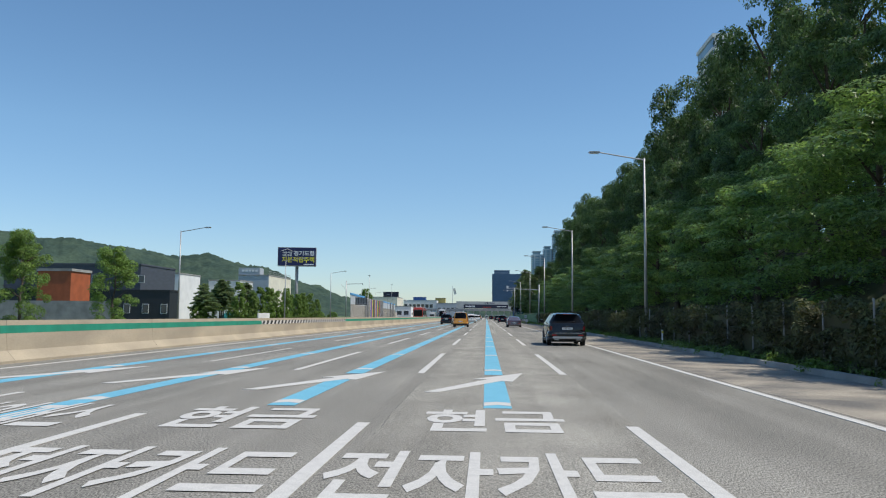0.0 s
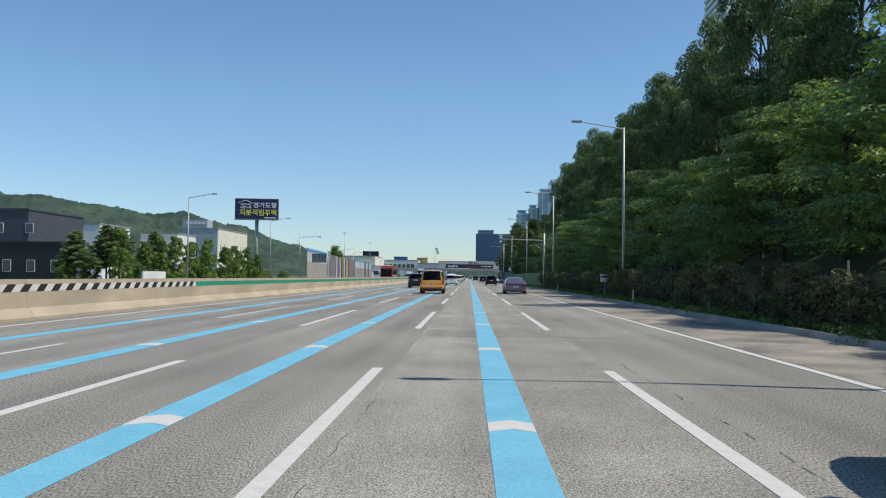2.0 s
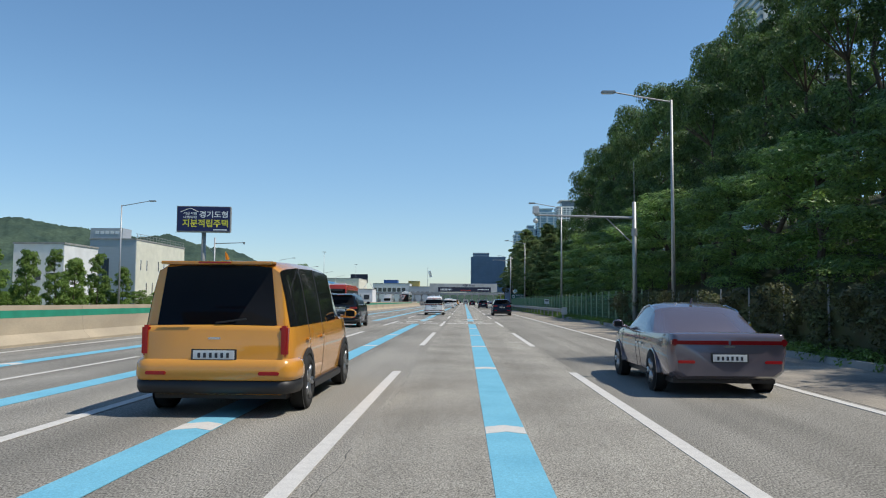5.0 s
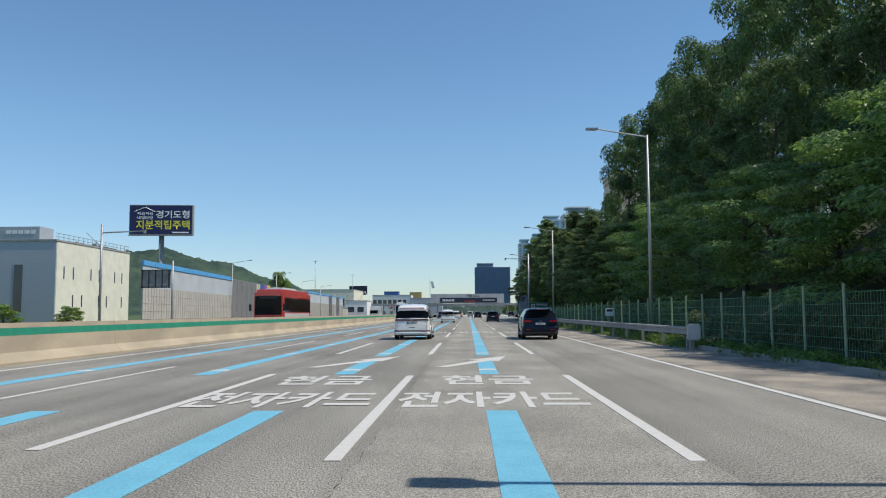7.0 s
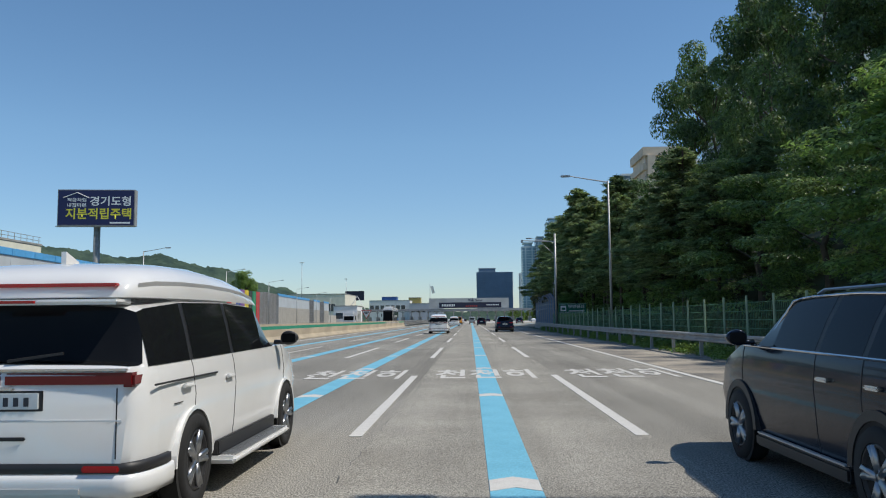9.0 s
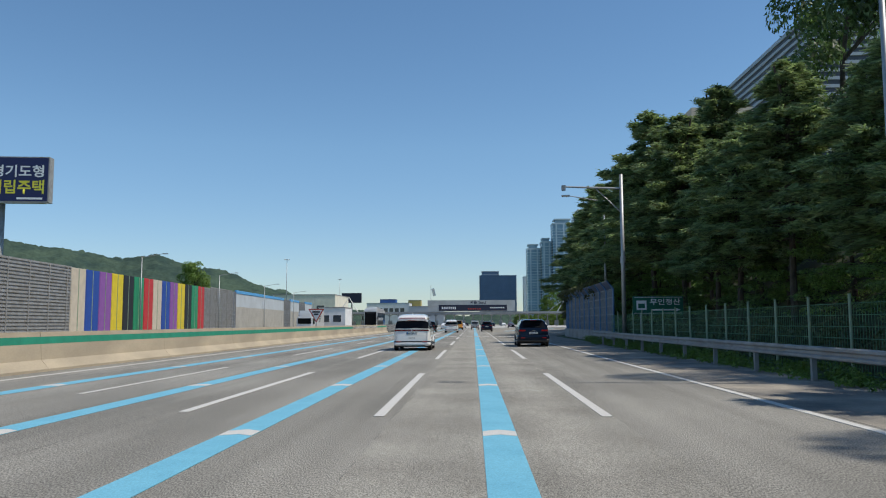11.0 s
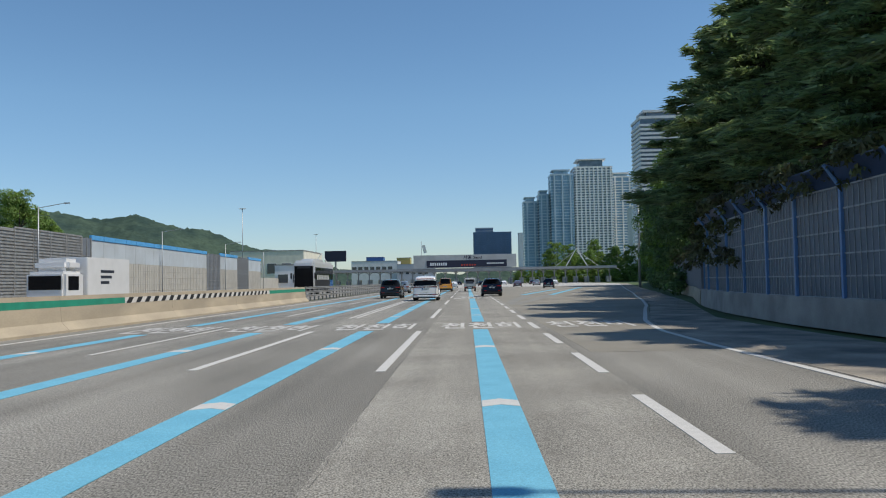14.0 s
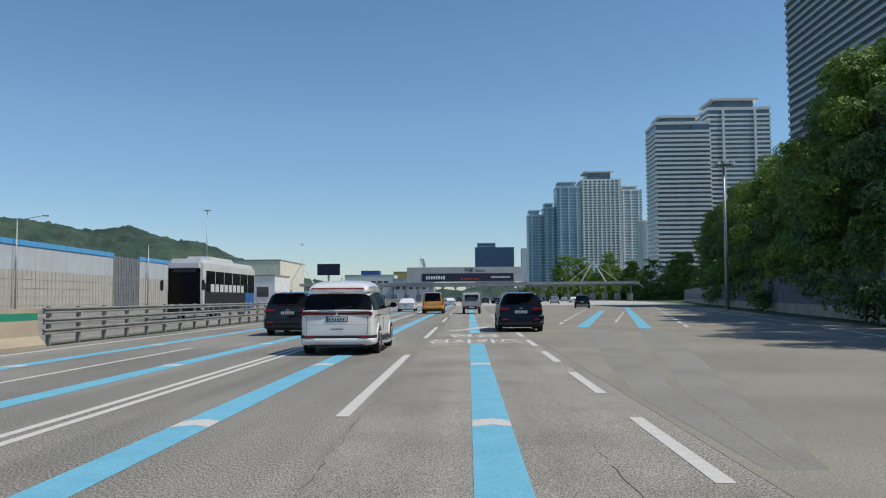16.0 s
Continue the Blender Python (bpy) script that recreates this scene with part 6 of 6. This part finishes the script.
def small_truck(x, y):
    o = thing("pickup_truck", x, y, 0, "small white flatbed truck with a metal rack and a load", "truck", "traffic")
    part("bed", boxed(-0.85, 0.85, 0, 2.9, 0.72, 0.82, 0.01), STEEL_DULL, o)
    part("tailboard", boxed(-0.86, 0.86, -0.04, 0.0, 0.74, 1.14, 0.01), PAINT_SILVER, o)
    for s in (-1, 1):
        part("side_board", boxed(s * 0.86 - 0.02, s * 0.86 + 0.02, 0.0, 2.9, 0.74, 1.14, 0.008), PAINT_SILVER, o)
        part("tail_lamp", boxed(s * 0.62 - 0.16, s * 0.62 + 0.16, -0.05, -0.01, 0.56, 0.68, 0.01), RED_LENS, o)
        for ya in (0.75, 3.75):
            wheel(o, s * 0.72, ya, 0.33, s, 0.2)
    bm = bmesh.new()
    for s in (-0.84, 0.84):
        for yy in (0.02, 1.45, 2.88):
            tube(bm, (s, yy, 1.1), (s, yy, 2.05), 0.022, n=6)
        tube(bm, (s, 0.02, 2.05), (s, 2.88, 2.05), 0.022, n=6)
        tube(bm, (s, 0.02, 1.6), (s, 2.88, 1.6), 0.018, n=6)
    for yy in (0.02, 1.45, 2.88):
        tube(bm, (-0.84, yy, 2.05), (0.84, yy, 2.05), 0.022, n=6)
    part("rack", bm, STEEL, o)
    part("cab", boxed(-0.86, 0.86, 3.0, 4.7, 0.45, 1.95, 0.12), PAINT_WHITE, o)
    part("cab_window", boxed(-0.65, 0.65, 2.985, 3.03, 1.3, 1.75, 0.02), GLASS_DARK, o)
    part("load", boxed(-0.55, 0.5, 1.2, 2.6, 0.83, 1.55, 0.08), CLAD_DARK, o)
    part("chassis", boxed(-0.45, 0.45, 0.1, 4.5, 0.4, 0.72), PLASTIC, o)
    part("rear_guard", boxed(-0.75, 0.75, -0.03, 0.05, 0.42, 0.5, 0.01), PLASTIC, o)
    part("number_plate", boxed(-0.26, 0.26, -0.06, -0.031, 0.54, 0.66), PLATE_WHITE, o)


small_truck(0.25, 358)


def coach(x, y, body, lower, label, roof_colour, black=False):
    """A coach that comes the other way; its front is at the given place."""
    o = thing("coach", x, y, 0, label, "bus", "oncoming traffic", 0)
    L, hw, H = 11.8, 1.24, 3.5
    bm = boxed(-hw, hw, 0, L, 0.42, H, 0.2)
    part("body", bm, body, o)
    part("roof", boxed(-hw + 0.22, hw - 0.22, 0.4, L - 0.4, H - 0.05, H + 0.05, 0.04), roof_colour, o)
    part("roof_unit", boxed(-0.85, 0.85, 2.2, 7.4, H - 0.02, H + 0.26, 0.10), PAINT_WHITE, o, "white roof air unit")
    part("windscreen", boxed(-hw + 0.12, hw - 0.12, -0.02, 0.06, 1.35, 3.0, 0.03), GLASS_DARK, o)
    part("destination_box", boxed(-0.8, 0.8, -0.03, 0.05, 2.72, 3.0, 0.02), PLASTIC, o)
    for s in (-1, 1):
        for k in range(6):
            part("side_window", boxed(min(s * hw, s * (hw + 0.012)), max(s * hw, s * (hw + 0.012)), 0.75 + k * 1.8, 2.45 + k * 1.8, 1.62, 2.85), GLASS_DARK, o)
        if not black:
            part("side_panel", boxed(min(s * hw, s * (hw + 0.008)), max(s * hw, s * (hw + 0.008)), 0.8, L - 0.6, 0.6, 1.5), lower, o)
        part("mirror", boxed(s * (hw + 0.2) - 0.1, s * (hw + 0.2) + 0.1, -0.35, -0.2, 1.7, 2.3, 0.04), PLASTIC, o)
        part("headlamp", boxed(s * 0.85 - 0.2, s * 0.85 + 0.2, -0.02, 0.04, 0.72, 0.95, 0.03), PLATE_WHITE, o)
        for ya in (2.2, 8.6):
            wheel(o, s * (hw - 0.12), ya, 0.5, s, 0.28, 8)
    if black:
        part("front_mask", boxed(-hw + 0.10, hw - 0.10, -0.018, 0.05, 0.6, 1.6, 0.02), GLASS_DARK, o, "glossy black front")
        for s in (-1, 1):
            part("dark_side", boxed(min(s * hw, s * (hw + 0.010)), max(s * hw, s * (hw + 0.010)), 0.5, L - 2.6, 0.55, 2.12), PLASTIC, o, "black side field")
            part("blue_rear_field", boxed(min(s * hw, s * (hw + 0.010)), max(s * hw, s * (hw + 0.010)), L - 2.58, L - 0.3, 0.55, 2.2), PAINT_BLUE, o)
            for k in range(8):
                part("white_mark", boxed(min(s * (hw + 0.0115), s * (hw + 0.016)), max(s * (hw + 0.0115), s * (hw + 0.016)), 1.6 + k * 0.92, 2.3 + k * 0.92, 1.62, 2.08), PAINT_WHITE, o)
    part("bumper", boxed(-hw + 0.05, hw - 0.05, -0.05, 0.3, 0.32, 0.62, 0.05), PLASTIC, o)
    return o


coach(-17.2, 178, PAINT_RED, PAINT_WHITE, "red and white coach on the opposite carriageway", PAINT_RED)
bus = coach(-20.5, 343, PAINT_WHITE, PAINT_BLUE, "tall white coach with black sides and a blue rear", PAINT_WHITE, True)
bus.scale = (1.04, 1.2, 1.26)


def box_truck(x, y):
    o = thing("box_truck", x, y, 0, "white box truck on the opposite carriageway", "truck", "oncoming traffic")
    part("cab", boxed(-1.0, 1.0, 0, 2.0, 0.5, 2.35, 0.15), PAINT_WHITE, o)
    part("wind_deflector", boxed(-0.9, 0.9, 0.5, 1.9, 2.35, 3.0, 0.2), PAINT_WHITE, o)
    part("windscreen", boxed(-0.85, 0.85, -0.02, 0.1, 1.4, 2.15, 0.03), GLASS_DARK, o)
    part("cargo_box", boxed(-1.1, 1.1, 2.1, 7.2, 0.8, 3.1, 0.03), PAINT_WHITE, o)
    for s in (-1, 1):
        part("side_window", boxed(min(s * 1.0, s * 1.012), max(s * 1.0, s * 1.012), 0.35, 1.4, 1.4, 2.1), GLASS_DARK, o)
        for ya in (1.0, 5.6):
            wheel(o, s * 0.88, ya, 0.4, s)
    bm = bmesh.new()
    for k in range(3):
        box(bm, 1.101, 1.108, 3.6, 5.2 - 0.3 * k, 2.3 - 0.3 * k, 2.45 - 0.3 * k)
    part("box_marks", bm, DARK_MARK, o)


box_truck(-21, 284)


# ---- small roadside things ----
def sign_panel():
    o = thing("direction_sign", 10.65, 233.5, 0.26, "green direction sign with white lettering by the fence", "road sign")
    g = material("sign_green", (0.012, 0.13, 0.075), 0.5, var=0.08)
    part("panel", boxed(-1.75, 1.75, 0, 0.06, 2.3, 3.75, 0.01), g, o)
    part("border", boxed(-1.68, 1.68, -0.012, -0.002, 3.64, 3.68), WHITE_INK, o)
    part("border", boxed(-1.68, 1.68, -0.012, -0.002, 2.37, 2.41), WHITE_INK, o)
    sign_text("무인정산", -0.55, 3.05, 2.1, 0.5, WHITE_INK, o, 0.0, depth=0.008)
    bm = bmesh.new()
    plate(bm, [(-0.5, 0), (1.2, 0), (1.2, -0.09), (1.55, 0.06), (1.2, 0.21), (1.2, 0.12), (-0.5, 0.12)], -0.004, 0.004)
    bmesh.ops.rotate(bm, verts=bm.verts, matrix=Matrix.Rotation(radians(90), 3, "X"))
    part("arrow", bm, WHITE_INK, o).location = (0, -0.01, 2.6)
    part("pictogram", boxed(-1.5, -0.8, -0.014, -0.002, 2.65, 3.4), WHITE_INK, o)
    part("pictogram_car", boxed(-1.38, -0.92, -0.02, -0.015, 2.8, 3.15, 0.002), g, o)
    for s in (-1.2, 1.2):
        part("post", tubed(((s, 0.1, -0.5), (s, 0.1, 3.7), 0.05), n=8), STEEL, o)
    o.scale = (0.83, 1, 0.73)


sign_panel()


def yield_sign():
    o = thing("warning_sign", -14.9, 261, -0.45, "triangular white sign with a red border on a post", "road sign")
    bm = bmesh.new()
    plate(bm, [(-0.75, 0), (0.75, 0), (0, -1.3)], -0.015, 0.015)
    bmesh.ops.rotate(bm, verts=bm.verts, matrix=Matrix.Rotation(radians(90), 3, "X"))
    part("border", bm, LED_RED, o).location = (0, 0, 3.3)
    bm = bmesh.new()
    plate(bm, [(-0.58, 0), (0.58, 0), (0, -1.02)], -0.008, 0.008)
    bmesh.ops.rotate(bm, verts=bm.verts, matrix=Matrix.Rotation(radians(90), 3, "X"))
    part("face", bm, WHITE_INK, o).location = (0, -0.03, 3.2)
    part("post", tubed(((0, 0.06, 0), (0, 0.06, 3.3), 0.04), n=8), STEEL, o)
    part("marks", boxed(-0.36, 0.36, -0.046, -0.04, 2.93, 3.1), DARK_MARK, o)
    part("marks", boxed(-0.22, 0.22, -0.046, -0.04, 2.72, 2.86), DARK_MARK, o)


yield_sign()
for x, y in ((8.9, 62), (8.9, 20), (9.0, 100)):
    o = thing("marker_post", x, y, 0, "white roadside delineator post", "post", "delineator posts")
    part("post", tubed(((0, 0, 0), (0, 0, 0.85), 0.045, 0.04), n=8), PLATE_WHITE, o)
    part("reflector", boxed(-0.04, 0.04, -0.055, -0.04, 0.68, 0.8), YELLOW_INK, o)
for y in (73.9, 165.9):
    o = thing("distance_sign", 9.35 if y < 250 else 9.5, y, 0, "small white roadside plate with unreadable marks", "sign", "distance plates")
    part("panel", boxed(-0.28, 0.28, 0, 0.02, 1.2, 1.75), PLATE_WHITE, o)
    part("marks", boxed(-0.2, 0.2, -0.006, -0.001, 1.5, 1.65), DARK_MARK, o)
    part("post", tubed(((0, 0.05, 0), (0, 0.05, 1.75), 0.025), n=6), STEEL, o)


def sign_back():
    """The dark framed back of a sign for the opposite direction, beside the noise wall."""
    o = thing("sign_back", -34.9, 197.7, 0, "dark framed back of a roadside sign on a steel pole", "road sign")
    part("pole", tubed(((1.9, 0.1, 0), (1.9, 0.1, 7.4), 0.12, 0.10), n=10), STEEL, o, "", True)
    for z in (4.75, 6.05):
        part("bracket", tubed(((1.9, 0.1, z), (-1.5, 0.1, z), 0.05), n=6), STEEL, o)
    part("panel", boxed(-1.65, 1.65, 0.12, 0.2, 4.4, 6.4, 0.01), STEEL_DULL, o)
    for k in range(5):
        part("rib", boxed(-1.55 + k * 0.75, -1.45 + k * 0.75, 0.03, 0.118, 4.45, 6.35), PLASTIC, o)
    for z in (4.4, 6.36):
        part("frame_rail", boxed(-1.7, 1.7, 0.02, 0.118, z, z + 0.06), PLASTIC, o)


sign_back()


def yard_things():
    """Pale things that show over the median on the far side."""
    o = thing("white_barrier_panel", -36.5, 104.0, 0, "low white panel beside the far carriageway", "barrier panel")
    part("panel", boxed(-0.1, 0.1, 0, 6.5, 0.3, 1.7, 0.03), CLAD_WHITE, o)
    for y in (0.4, 3.2, 6.1):
        part("foot", boxed(-0.3, 0.3, y - 0.08, y + 0.08, 0.0, 0.32, 0.02), STEEL_DULL, o)
    o = thing("tarpaulin_heap", -56.0, 150.0, 0, "teal tarpaulin over a heap in the yard", "tarpaulin")
    bm = bmesh.new()
    bmesh.ops.create_icosphere(bm, subdivisions=3, radius=1.0)
    for v in bm.verts:
        n = noise.noise(v.co * 2.1) * 0.25
        v.co = Vector((v.co.x * (3.0 + n), v.co.y * (1.6 + n), max(0.0, v.co.z * (2.0 + n * 2))))
    part("cover", bm, material("tarpaulin_teal", (0.03, 0.22, 0.20), 0.6, var=0.12, scale=1.2, fine=12), o, "", True)


yard_things()
